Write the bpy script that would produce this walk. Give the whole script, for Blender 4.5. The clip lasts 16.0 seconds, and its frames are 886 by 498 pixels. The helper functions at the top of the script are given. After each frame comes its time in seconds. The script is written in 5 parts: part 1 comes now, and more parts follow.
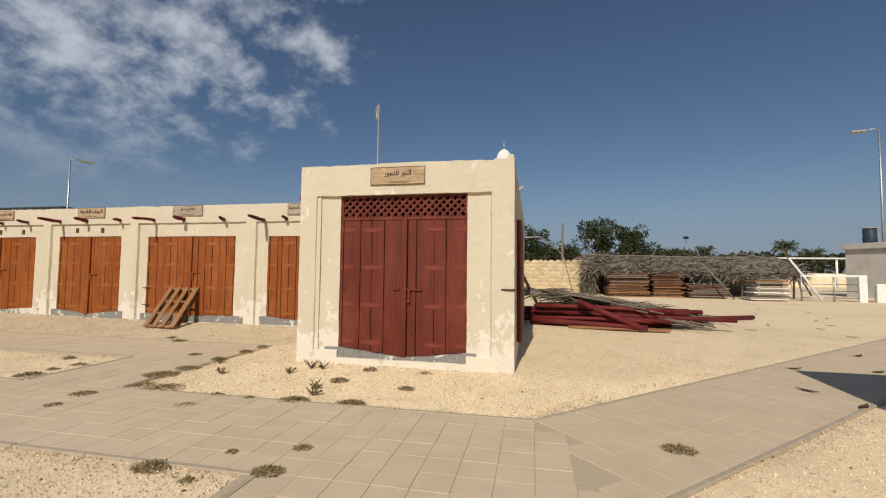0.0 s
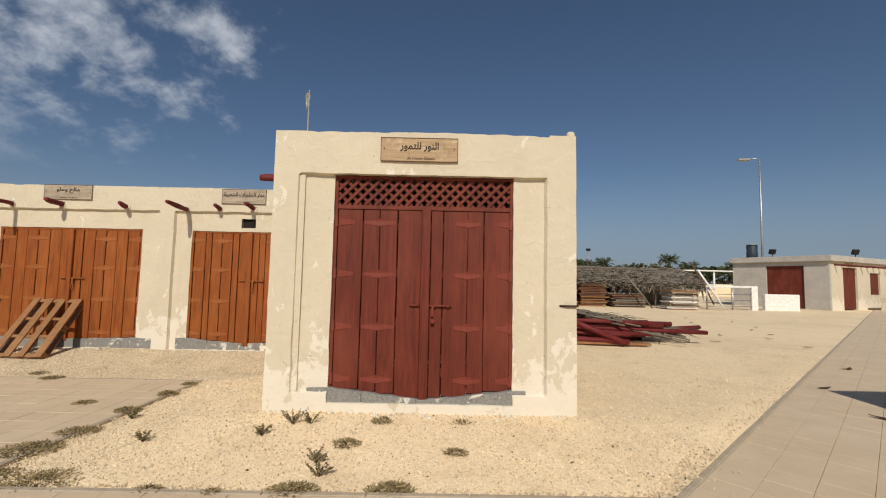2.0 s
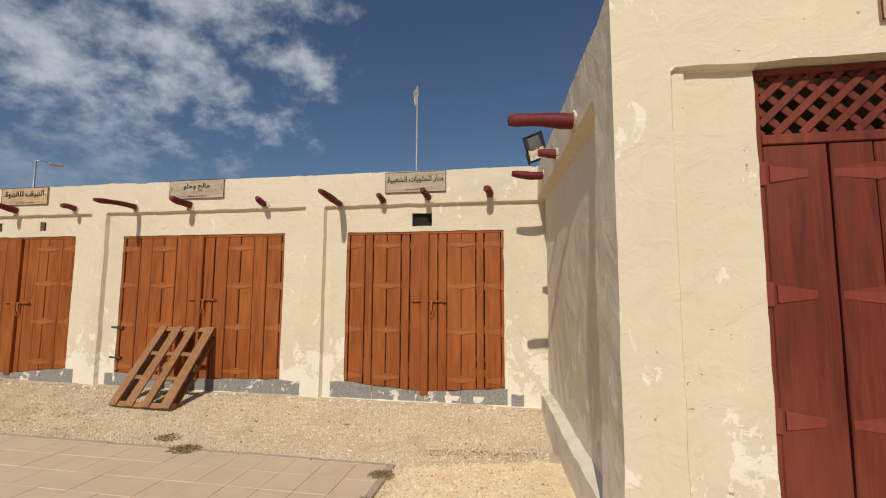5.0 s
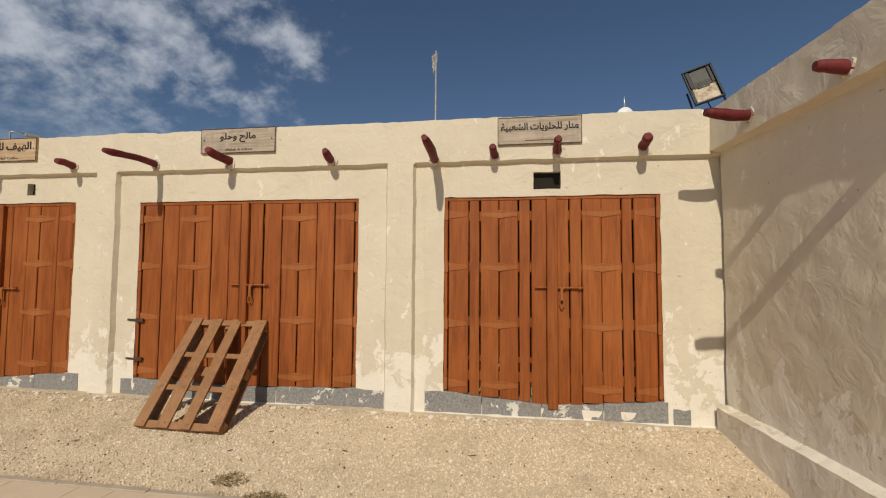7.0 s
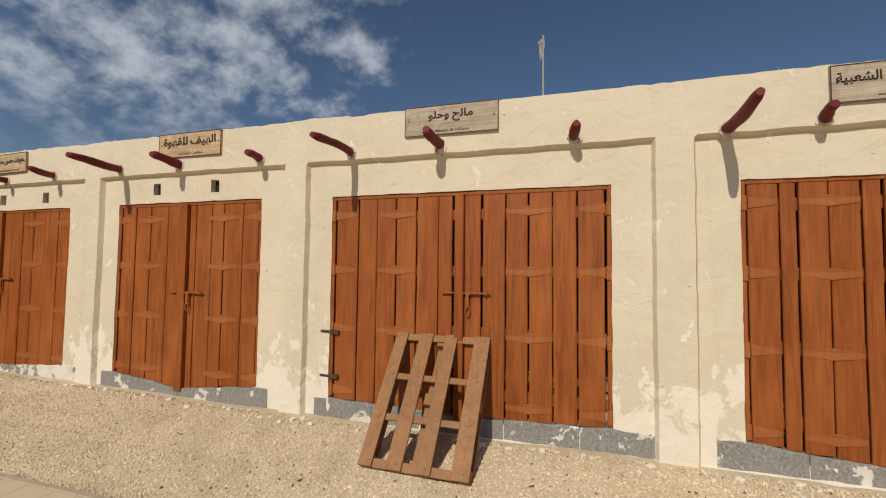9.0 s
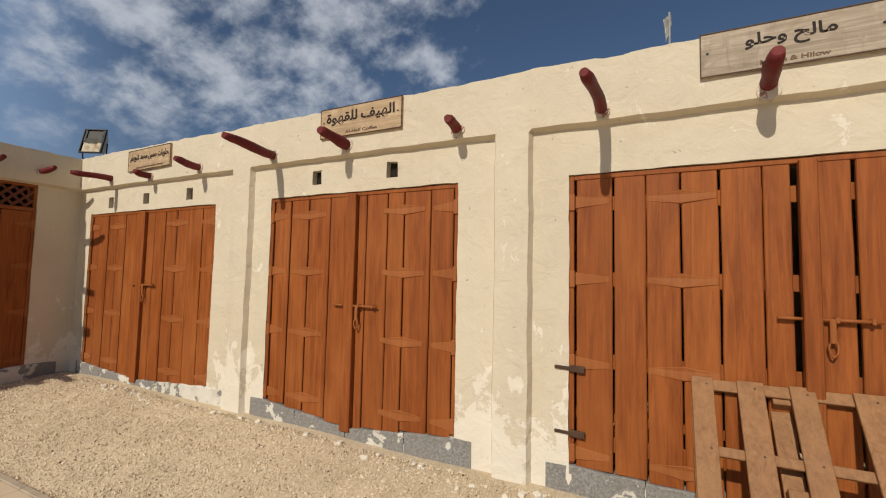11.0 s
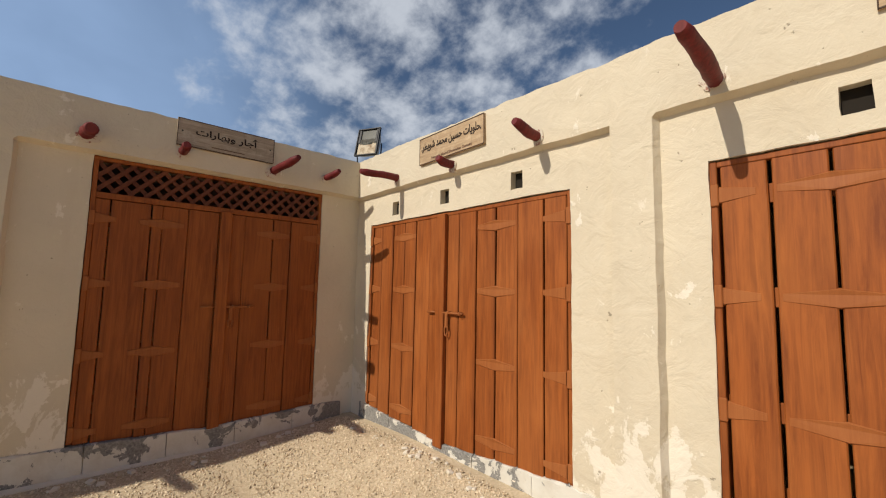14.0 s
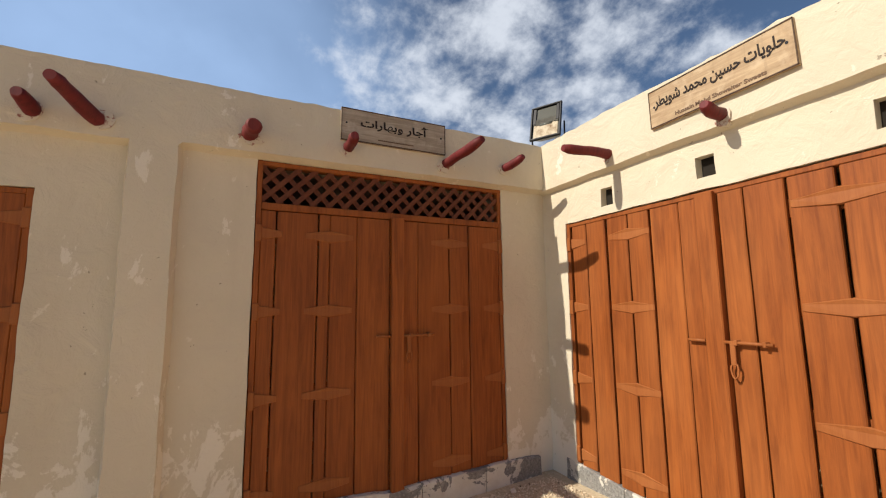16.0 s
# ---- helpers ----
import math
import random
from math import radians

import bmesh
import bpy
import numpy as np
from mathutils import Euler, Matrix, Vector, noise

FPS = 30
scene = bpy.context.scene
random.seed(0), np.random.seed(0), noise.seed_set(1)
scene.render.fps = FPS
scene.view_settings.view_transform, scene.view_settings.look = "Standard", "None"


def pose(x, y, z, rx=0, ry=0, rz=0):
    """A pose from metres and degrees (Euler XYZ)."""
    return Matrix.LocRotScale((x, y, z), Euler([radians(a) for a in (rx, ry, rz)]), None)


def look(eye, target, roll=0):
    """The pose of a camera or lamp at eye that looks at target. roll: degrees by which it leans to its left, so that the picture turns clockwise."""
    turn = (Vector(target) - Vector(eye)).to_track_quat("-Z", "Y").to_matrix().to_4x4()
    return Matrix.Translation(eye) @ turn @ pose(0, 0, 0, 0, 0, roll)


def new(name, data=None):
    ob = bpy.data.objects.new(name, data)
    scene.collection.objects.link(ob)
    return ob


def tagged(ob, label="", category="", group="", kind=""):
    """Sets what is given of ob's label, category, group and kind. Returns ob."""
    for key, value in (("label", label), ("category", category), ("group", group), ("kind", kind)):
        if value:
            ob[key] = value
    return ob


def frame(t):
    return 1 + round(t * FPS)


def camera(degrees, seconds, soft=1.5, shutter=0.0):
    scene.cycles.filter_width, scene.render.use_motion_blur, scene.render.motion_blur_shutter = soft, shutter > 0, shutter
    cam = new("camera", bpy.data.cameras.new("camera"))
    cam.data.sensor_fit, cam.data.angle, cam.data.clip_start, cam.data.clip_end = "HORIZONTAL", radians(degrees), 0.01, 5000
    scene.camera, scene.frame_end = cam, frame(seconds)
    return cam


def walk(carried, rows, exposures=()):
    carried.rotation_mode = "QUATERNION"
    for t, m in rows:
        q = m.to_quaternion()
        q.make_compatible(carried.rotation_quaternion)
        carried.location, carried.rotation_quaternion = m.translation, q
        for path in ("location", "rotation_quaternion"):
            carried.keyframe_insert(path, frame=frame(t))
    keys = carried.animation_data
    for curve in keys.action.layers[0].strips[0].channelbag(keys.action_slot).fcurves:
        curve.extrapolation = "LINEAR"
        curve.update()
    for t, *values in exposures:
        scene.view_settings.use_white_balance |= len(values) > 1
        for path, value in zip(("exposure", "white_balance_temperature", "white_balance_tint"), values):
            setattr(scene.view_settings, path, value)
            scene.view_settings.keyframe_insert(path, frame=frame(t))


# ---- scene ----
cam = camera(92.1, 16.0, 1.15)
METRES, EYE, TILT, LEAN, TURN = 15.96, 1.575, 0.0, 0.0, 11.8
ROWS = [
    (0.0, 0.0, 0.0, 0.0, -0.03, 3.0, -0.58),
    (0.5, -0.0288, 0.0244, 0.0015, -2.96, 3.06, -0.37),
    (1.0, -0.0532, 0.0534, 0.0013, -6.12, 3.34, -0.52),
    (1.5, -0.0748, 0.0826, 0.0006, -9.36, 3.66, -0.9),
    (2.0, -0.0896, 0.1144, 0.0001, -12.22, 4.19, -1.15),
    (2.5, -0.1061, 0.1443, 0.0001, -14.46, 5.0, -1.42),
    (3.0, -0.1221, 0.1769, -0.0001, -11.78, 5.64, -0.84),
    (3.5, -0.1401, 0.2125, 0.0021, -2.62, 7.65, -0.26),
    (4.0, -0.1616, 0.2451, 0.0044, 1.99, 7.2, -0.41),
    (6.5, -0.2666, 0.3706, 0.0047, -8.99, 3.06, -0.38),
    (7.0, -0.2917, 0.3908, 0.0043, -3.49, 2.99, -0.4),
    (7.5, -0.321, 0.4056, 0.0035, 1.41, 2.79, -0.04),
    (8.0, -0.3468, 0.4225, 0.0042, 3.16, 2.83, -0.05),
    (8.5, -0.373, 0.4366, 0.0051, 3.69, 2.8, -0.36),
    (9.0, -0.3988, 0.4506, 0.0073, 5.24, 2.78, -0.65),
    (11.5, -0.5264, 0.533, 0.0065, 17.79, 3.68, -1.0),
    (12.0, -0.552, 0.5472, 0.0066, 22.24, 3.58, -0.76),
    (12.5, -0.5821, 0.5584, 0.0065, 27.81, 4.19, -1.09),
    (13.0, -0.6109, 0.57, 0.0066, 31.62, 4.66, -1.42),
    (13.5, -0.6383, 0.5788, 0.0066, 34.22, 5.17, -1.39),
    (14.0, -0.6632, 0.583, 0.0079, 36.76, 5.54, -1.17),
    (14.5, -0.6859, 0.5904, 0.0083, 39.8, 5.85, -0.55),
    (15.0, -0.7073, 0.5935, 0.0086, 43.8, 6.16, 0.05),
    (15.5, -0.7272, 0.5956, 0.0096, 48.32, 6.26, 0.7),
    (16.0, -0.7462, 0.6001, 0.0102, 52.34, 7.38, 0.62),
]
walk(cam, [(t, pose(0, 0, EYE, TILT, LEAN, TURN) @ pose(METRES * x, METRES * y, METRES * z, 90 + pitch, roll, yaw)) for t, x, y, z, yaw, pitch, roll in ROWS],
     [(0.0, 0.04), (3.0, 0.0), (4.0, 0.05), (6.5, -0.06), (9.0, -0.07), (11.5, -0.02), (12.4, 0.05), (13.0, 0.18), (14.0, 0.20), (15.0, 0.32), (16.0, 0.60)])

# ---- world, sun, exposure ----
scene.view_settings.exposure = 0.0
SUN = Vector((-0.055, -0.80, 0.652)).normalized()
world = bpy.data.worlds.new("world")
scene.world = world
world.use_nodes = True
wn, wl = world.node_tree.nodes, world.node_tree.links
wn.clear()
sky = wn.new("ShaderNodeTexSky")
sky.sky_type, sky.sun_disc = "NISHITA", False
sky.sun_elevation, sky.sun_rotation = math.asin(SUN.z), radians(187)
sky.air_density, sky.dust_density, sky.ozone_density = 1.0, 1.0, 4.2


def wnode(kind, **inputs):
    n = wn.new(kind)
    for key, value in inputs.items():
        n.inputs[key].default_value = value
    return n


def wmath(op, a, b=None, c=None):
    n = wn.new("ShaderNodeMath")
    n.operation = op
    for i, v in enumerate((a, b, c)):
        if v is None:
            continue
        if isinstance(v, (int, float)):
            n.inputs[i].default_value = v
        else:
            wl.new(v, n.inputs[i])
    return n.outputs[0]


def wramp(v, lo, hi, a=0.0, b=1.0):
    n = wn.new("ShaderNodeMapRange")
    n.interpolation_type = "SMOOTHSTEP"
    wl.new(v, n.inputs[0])
    for i, x in enumerate((lo, hi, a, b)):
        n.inputs[i + 1].default_value = x
    return n.outputs[0]


coord = wn.new("ShaderNodeTexCoord")
sep = wn.new("ShaderNodeSeparateXYZ")
wl.new(coord.outputs["Generated"], sep.inputs[0])
up = wmath("ADD", wmath("MAXIMUM", sep.outputs[2], 0.0), 0.55)
flat = wn.new("ShaderNodeCombineXYZ")
wl.new(wmath("DIVIDE", sep.outputs[0], up), flat.inputs[0])
wl.new(wmath("DIVIDE", sep.outputs[1], up), flat.inputs[1])
puffs = wnode("ShaderNodeTexNoise", Scale=10.5, Detail=10.0, Roughness=0.60, Distortion=0.1)
wisps = wnode("ShaderNodeTexNoise", Scale=4.2, Detail=4.0, Roughness=0.5, Distortion=0.4)
for n in (puffs, wisps):
    wl.new(flat.outputs[0], n.inputs["Vector"])
toward = wn.new("ShaderNodeVectorMath")
toward.operation = "DOT_PRODUCT"
toward.inputs[1].default_value = Vector((-0.70, 0.52, 0.52)).normalized()
wl.new(coord.outputs["Generated"], toward.inputs[0])
bank = wramp(toward.outputs["Value"], 0.84, 0.985)
dens = wmath("ADD", wmath("MULTIPLY", puffs.outputs["Fac"], 0.72), wmath("MULTIPLY", wisps.outputs["Fac"], 0.38))
cloud = wmath("MULTIPLY", wramp(wmath("ADD", dens, wmath("MULTIPLY", bank, 0.22)), 0.65, 0.92), wramp(bank, 0.0, 0.3))
cloud = wmath("MULTIPLY", cloud, wramp(sep.outputs[2], 0.13, 0.36, 0.12, 1.0))
veil_dir = wn.new("ShaderNodeVectorMath")
veil_dir.operation = "DOT_PRODUCT"
veil_dir.inputs[1].default_value = Vector((-0.93, -0.22, 0.30)).normalized()
wl.new(coord.outputs["Generated"], veil_dir.inputs[0])
veil = wmath("MULTIPLY", wramp(veil_dir.outputs["Value"], 0.74, 1.0), wmath("ADD", wmath("MULTIPLY", wisps.outputs["Fac"], 0.5), 0.45))
cloud = wmath("MULTIPLY", cloud, 0.80)
bg_sky = wnode("ShaderNodeBackground", Strength=0.057)
wl.new(sky.outputs[0], bg_sky.inputs["Color"])
bg_haze = wnode("ShaderNodeBackground", Color=(0.215, 0.275, 0.37, 1), Strength=1.0)
bg_veil = wnode("ShaderNodeBackground", Color=(0.36, 0.52, 0.80, 1), Strength=0.80)
low_sky = wn.new("ShaderNodeMixShader")
wl.new(wramp(sep.outputs[2], -0.02, 0.26, 0.80, 0.0), low_sky.inputs[0])
wl.new(bg_sky.outputs[0], low_sky.inputs[1])
wl.new(bg_haze.outputs[0], low_sky.inputs[2])
west_sky = wn.new("ShaderNodeMixShader")
wl.new(veil, west_sky.inputs[0])
wl.new(low_sky.outputs[0], west_sky.inputs[1])
wl.new(bg_veil.outputs[0], west_sky.inputs[2])
bg_cloud = wnode("ShaderNodeBackground", Color=(0.82, 0.87, 0.95, 1), Strength=0.68)
mixw = wn.new("ShaderNodeMixShader")
wl.new(cloud, mixw.inputs[0])
wl.new(west_sky.outputs[0], mixw.inputs[1])
wl.new(bg_cloud.outputs[0], mixw.inputs[2])
wout = wn.new("ShaderNodeOutputWorld")
wl.new(mixw.outputs[0], wout.inputs[0])

sun = new("sun", bpy.data.lights.new("sun", "SUN"))
sun.data.energy, sun.data.angle, sun.data.color = 3.5, radians(0.53), (1.0, 0.92, 0.79)
sun.matrix_world = look(SUN * 50, (0, 0, 0))


# ---- materials ----
class Mat:
    """A small builder of node materials."""

    def __init__(self, name, rough=0.8, metal=0.0):
        self.m = bpy.data.materials.new(name)
        self.m.use_nodes = True
        self.n, self.l = self.m.node_tree.nodes, self.m.node_tree.links
        self.b = self.n["Principled BSDF"]
        self.b.inputs["Roughness"].default_value = rough
        self.b.inputs["Metallic"].default_value = metal
        self.b.inputs["Specular IOR Level"].default_value = 0.25
        self.tc = self.n.new("ShaderNodeTexCoord").outputs["Object"]
        self.geo = self.n.new("ShaderNodeNewGeometry")
        self.pos = self.geo.outputs["Position"]
        self.height = None

    def scaled(self, v, s):
        n = self.n.new("ShaderNodeMapping")
        n.inputs["Scale"].default_value = s
        self.l.new(v, n.inputs[0])
        return n.outputs[0]

    def noise(self, scale, detail=4.0, rough=0.55, dist=0.0, v=None, stretch=None):
        v = v or self.pos
        if stretch:
            v = self.scaled(v, stretch)
        n = self.n.new("ShaderNodeTexNoise")
        for k, x in (("Scale", scale), ("Detail", detail), ("Roughness", rough), ("Distortion", dist)):
            n.inputs[k].default_value = x
        self.l.new(v, n.inputs["Vector"])
        return n.outputs["Fac"]

    def voronoi(self, scale, out="Distance", v=None):
        n = self.n.new("ShaderNodeTexVoronoi")
        n.inputs["Scale"].default_value = scale
        self.l.new(v or self.pos, n.inputs["Vector"])
        return n.outputs[out]

    def math(self, op, a, b=0.0):
        n = self.n.new("ShaderNodeMath")
        n.operation = op
        for i, v in enumerate((a, b)):
            if isinstance(v, (int, float)):
                n.inputs[i].default_value = v
            else:
                self.l.new(v, n.inputs[i])
        return n.outputs[0]

    def ramp(self, v, lo, hi, a=0.0, b=1.0):
        n = self.n.new("ShaderNodeMapRange")
        self.l.new(v, n.inputs[0])
        for i, x in enumerate((lo, hi, a, b)):
            n.inputs[i + 1].default_value = x
        return n.outputs[0]

    def mix(self, fac, a, b, mode="MIX"):
        n = self.n.new("ShaderNodeMix")
        n.data_type, n.blend_type = "RGBA", mode
        for sock, v in ((n.inputs[0], fac), (n.inputs[6], a), (n.inputs[7], b)):
            if isinstance(v, (int, float)):
                sock.default_value = v
            elif isinstance(v, tuple):
                sock.default_value = (*v, 1)
            else:
                self.l.new(v, sock)
        return n.outputs[2]

    def z(self):
        n = self.n.new("ShaderNodeSeparateXYZ")
        self.l.new(self.pos, n.inputs[0])
        return n.outputs[2]

    def random(self):
        return self.n.new("ShaderNodeObjectInfo").outputs["Random"]

    def island(self):
        return self.geo.outputs["Random Per Island"]

    def color(self, c):
        if isinstance(c, tuple):
            self.b.inputs["Base Color"].default_value = (*c, 1)
        else:
            self.l.new(c, self.b.inputs["Base Color"])
        return self

    def rough(self, v):
        self.l.new(v, self.b.inputs["Roughness"])
        return self

    def bump(self, v, strength=0.3, dist=0.01):
        n = self.n.new("ShaderNodeBump")
        n.inputs["Strength"].default_value, n.inputs["Distance"].default_value = strength, dist
        self.l.new(v, n.inputs["Height"])
        if self.height:
            self.l.new(self.height, n.inputs["Normal"])
        self.height = n.outputs[0]
        self.l.new(self.height, self.b.inputs["Normal"])
        return self


def plaster(name, base, pale, dirt):
    """Hand-trowelled lime wash: blotches, pale flaking patches, grime."""
    m = Mat(name, 0.9)
    blot = m.noise(1.6, 5, 0.6)
    fine = m.noise(38, 4, 0.6)
    flake = m.noise(4.6, 8, 0.66, 0.3, stretch=(1, 1, 0.6))
    low = m.ramp(m.z(), 0.25, 1.35, 0.11, -0.065)
    broad = m.ramp(m.math("ADD", m.noise(2.1, 8, 0.68, 0.4), m.ramp(m.z(), 0.3, 1.3, 0.17, -0.10)), 0.585, 0.605)
    fl = m.math("MAXIMUM", m.ramp(m.math("ADD", flake, low), 0.565, 0.585), broad)
    dabs = m.ramp(m.noise(9.0, 6, 0.7, 0.6, stretch=(1, 1, 0.7)), 0.655, 0.675)
    grime = m.ramp(m.noise(0.9, 6, 0.7, stretch=(1, 1, 0.35)), 0.5, 0.75)
    streak = m.ramp(m.noise(5.0, 5, 0.65, 0.5, stretch=(1, 1, 0.06)), 0.56, 0.74)
    c = m.mix(m.ramp(blot, 0.35, 0.7), base, tuple(x * 0.93 for x in base))
    c = m.mix(m.math("MULTIPLY", grime, 0.35), c, dirt)
    c = m.mix(m.math("MULTIPLY", streak, 0.13), c, dirt)
    c = m.mix(m.math("MULTIPLY", fl, 0.8), c, pale)
    c = m.mix(m.math("MULTIPLY", dabs, 0.5), c, pale)
    c = m.mix(m.ramp(fine, 0.62, 0.8, 0, 0.15), c, dirt)
    specks = m.ramp(m.noise(15, 3, 0.7), 0.70, 0.73)
    c = m.mix(m.math("MULTIPLY", specks, 0.65), c, tuple(x * 0.5 for x in dirt))
    m.color(c)
    m.bump(m.noise(5.5, 5, 0.55, 0.8), 0.55, 0.03)
    m.bump(m.noise(17, 6, 0.68, 0.6), 0.4, 0.010)
    m.bump(m.noise(46, 4, 0.6, 0.5), 0.25, 0.004)
    m.bump(m.math("SUBTRACT", 1.0, specks), 0.5, 0.008)
    m.bump(fl, 0.4, 0.004)
    return m.m


def painted_wood(name, base, dark, pale, grain=0.5):
    """Painted or stained boards with vertical grain that shows through."""
    m = Mat(name, 0.6)
    g = m.math("ADD", m.math("MULTIPLY", m.noise(30, 6, 0.7, 1.2, stretch=(1, 1, 0.05)), 0.6), m.math("MULTIPLY", m.noise(9, 5, 0.6, 2.0, stretch=(1, 1, 0.09)), 0.4))
    b = m.noise(2.2, 4, 0.6, stretch=(1, 1, 0.4))
    c = m.mix(m.ramp(g, 0.40, 0.62), base, dark)
    c = m.mix(m.ramp(b, 0.45, 0.75, 0, grain), c, pale)
    c = m.mix(m.ramp(m.random(), 0, 1, 0.0, 0.28), c, dark)
    worn = m.ramp(m.noise(14, 5, 0.7, 0, stretch=(1, 1, 0.25)), 0.70, 0.74)
    c = m.mix(m.math("MULTIPLY", worn, 0.45), c, pale)
    m.color(c)
    m.rough(m.ramp(b, 0.3, 0.7, 0.5, 0.75))
    m.bump(g, 0.35, 0.004)
    return m.m


CREAM = plaster("lime_plaster", (0.635, 0.560, 0.425), (0.76, 0.70, 0.59), (0.44, 0.36, 0.25))
ORANGE = painted_wood("orange_stained_wood", (0.325, 0.092, 0.0175), (0.172, 0.043, 0.0085), (0.44, 0.152, 0.038))
OXBLOOD = painted_wood("red_painted_wood", (0.165, 0.031, 0.0155), (0.085, 0.0155, 0.009), (0.25, 0.066, 0.038), 0.6)
POLE_RED = painted_wood("dark_red_pole_paint", (0.165, 0.019, 0.020), (0.085, 0.011, 0.011), (0.24, 0.06, 0.05))
ORANGE_STRAP = painted_wood("orange_painted_strap", (0.325, 0.108, 0.029), (0.25, 0.075, 0.018), (0.41, 0.155, 0.05))
RED_STRAP = painted_wood("red_painted_strap", (0.20, 0.042, 0.026), (0.155, 0.029, 0.018), (0.26, 0.066, 0.042))
# Darker brown for the slats of door_5, with their shade put into the colour.
LATTICE_SHADE_BROWN = painted_wood("shaded_lattice_brown", (0.15, 0.042, 0.016), (0.085, 0.023, 0.009), (0.21, 0.07, 0.03))
PALLET_WOOD = painted_wood("pallet_wood", (0.33, 0.165, 0.07), (0.21, 0.10, 0.04), (0.42, 0.24, 0.12))


def sign_board(name, base, dark, pale):
    """A bare board gone grey-brown: long grain, water stains, dark weathered blotches."""
    m = Mat(name, 0.8)
    grain = m.noise(34, 6, 0.7, 1.0, stretch=(0.06, 0.06, 1))
    stain = m.noise(6.5, 7, 0.7, 0.8)
    run_off = m.noise(22, 5, 0.65, 0.3, stretch=(1, 1, 0.12))
    c = m.mix(m.ramp(grain, 0.38, 0.66), base, dark)
    c = m.mix(m.ramp(stain, 0.5, 0.72, 0, 0.75), c, dark)
    c = m.mix(m.ramp(run_off, 0.58, 0.76, 0, 0.5), c, tuple(x * 0.6 for x in dark))
    c = m.mix(m.ramp(m.noise(11, 5, 0.6), 0.55, 0.72, 0, 0.6), c, pale)
    m.color(c).bump(grain, 0.4, 0.003)
    return m.m


SIGN_WOOD = sign_board("sign_board_wood", (0.50, 0.365, 0.225), (0.32, 0.215, 0.125), (0.60, 0.47, 0.32))
SIGN_GREY = sign_board("weathered_sign_wood", (0.45, 0.375, 0.285), (0.27, 0.215, 0.155), (0.55, 0.48, 0.385))
SIGN_EDGE = painted_wood("dark_sign_edge", (0.09, 0.05, 0.028), (0.05, 0.028, 0.016), (0.14, 0.09, 0.05))
GREY_WOOD = painted_wood("weathered_grey_wood", (0.22, 0.185, 0.145), (0.12, 0.10, 0.08), (0.32, 0.28, 0.23))
RUST_WOOD = painted_wood("rusty_brown_boards", (0.16, 0.072, 0.04), (0.09, 0.04, 0.025), (0.28, 0.18, 0.12))


def make_plain(name, color, rough=0.6, metal=0.0, var=0.15):
    m = Mat(name, rough, metal)
    c = m.mix(m.ramp(m.noise(6, 4, 0.6), 0.3, 0.7), tuple(x * (1 - var) for x in color), tuple(min(1, x * (1 + var)) for x in color))
    m.color(c).bump(m.noise(60, 3), 0.08, 0.002)
    return m.m


FADED_INK = make_plain("faded_sign_ink", (0.16, 0.10, 0.065), 0.8)
INK = make_plain("sign_ink", (0.022, 0.014, 0.011), 0.7)
BLACK = make_plain("black_metal", (0.02, 0.02, 0.022), 0.5, 0.3)
IRON = make_plain("rusted_iron", (0.10, 0.06, 0.04), 0.7, 0.6, 0.3)
STEEL = make_plain("galvanised_steel", (0.42, 0.43, 0.44), 0.45, 0.8)
WHITE = make_plain("white_paint", (0.76, 0.75, 0.71), 0.6)
TANK = make_plain("dark_plastic_tank", (0.03, 0.045, 0.06), 0.5)
LAMP_GREY = make_plain("lamp_housing_grey", (0.32, 0.31, 0.28), 0.55, 0.3)
HALYARD = make_plain("flag_white_cloth", (0.72, 0.70, 0.66), 0.85)
MAROON = make_plain("flag_maroon_cloth", (0.18, 0.02, 0.04), 0.85)
CABLE = make_plain("pale_cable", (0.5, 0.46, 0.38), 0.7)
m = Mat("smeared_mortar", 0.92)
m.color(m.mix(m.ramp(m.noise(26, 5, 0.65), 0.53, 0.62), (0.60, 0.53, 0.42), (0.30, 0.13, 0.10))).bump(m.noise(40, 4), 0.5, 0.006)
COLLAR = m.m
BITUMEN = make_plain("black_roof_felt", (0.03, 0.03, 0.032), 0.85)


def concrete_footing(name, cover):
    """Grey block concrete under a broken coat of white lime; cover shifts how much of the coat is left."""
    m = Mat(name, 0.92)
    nz = m.noise(5, 6, 0.65)
    coat = m.noise(3.4, 9, 0.66, 0.4)
    peel = m.ramp(coat, cover, cover + 0.012)
    agg = m.noise(55, 4, 0.75)
    c = m.mix(m.ramp(agg, 0.3, 0.75), (0.11, 0.108, 0.10), (0.40, 0.385, 0.36))
    c = m.mix(m.ramp(nz, 0.35, 0.7, 0, 0.5), c, (0.24, 0.22, 0.19))
    c = m.mix(m.math("MULTIPLY", peel, 0.92), c, m.mix(m.ramp(nz, 0.4, 0.7), (0.70, 0.67, 0.59), (0.58, 0.53, 0.44)))
    m.color(c).bump(agg, 0.5, 0.006)
    m.bump(peel, 0.5, 0.008)
    return m.m


PLINTH = concrete_footing("bare_concrete_plinth", 0.59)
HALF_COATED = concrete_footing("half_coated_plinth", 0.50)
COATED = concrete_footing("lime_coated_plinth", 0.445)

m = Mat("grey_cement_coat", 0.92)
c = m.mix(m.ramp(m.noise(1.3, 6, 0.65), 0.35, 0.7), (0.40, 0.37, 0.33), (0.52, 0.48, 0.42))
m.color(c).bump(m.noise(20, 4), 0.3, 0.01)
CONCRETE = m.m

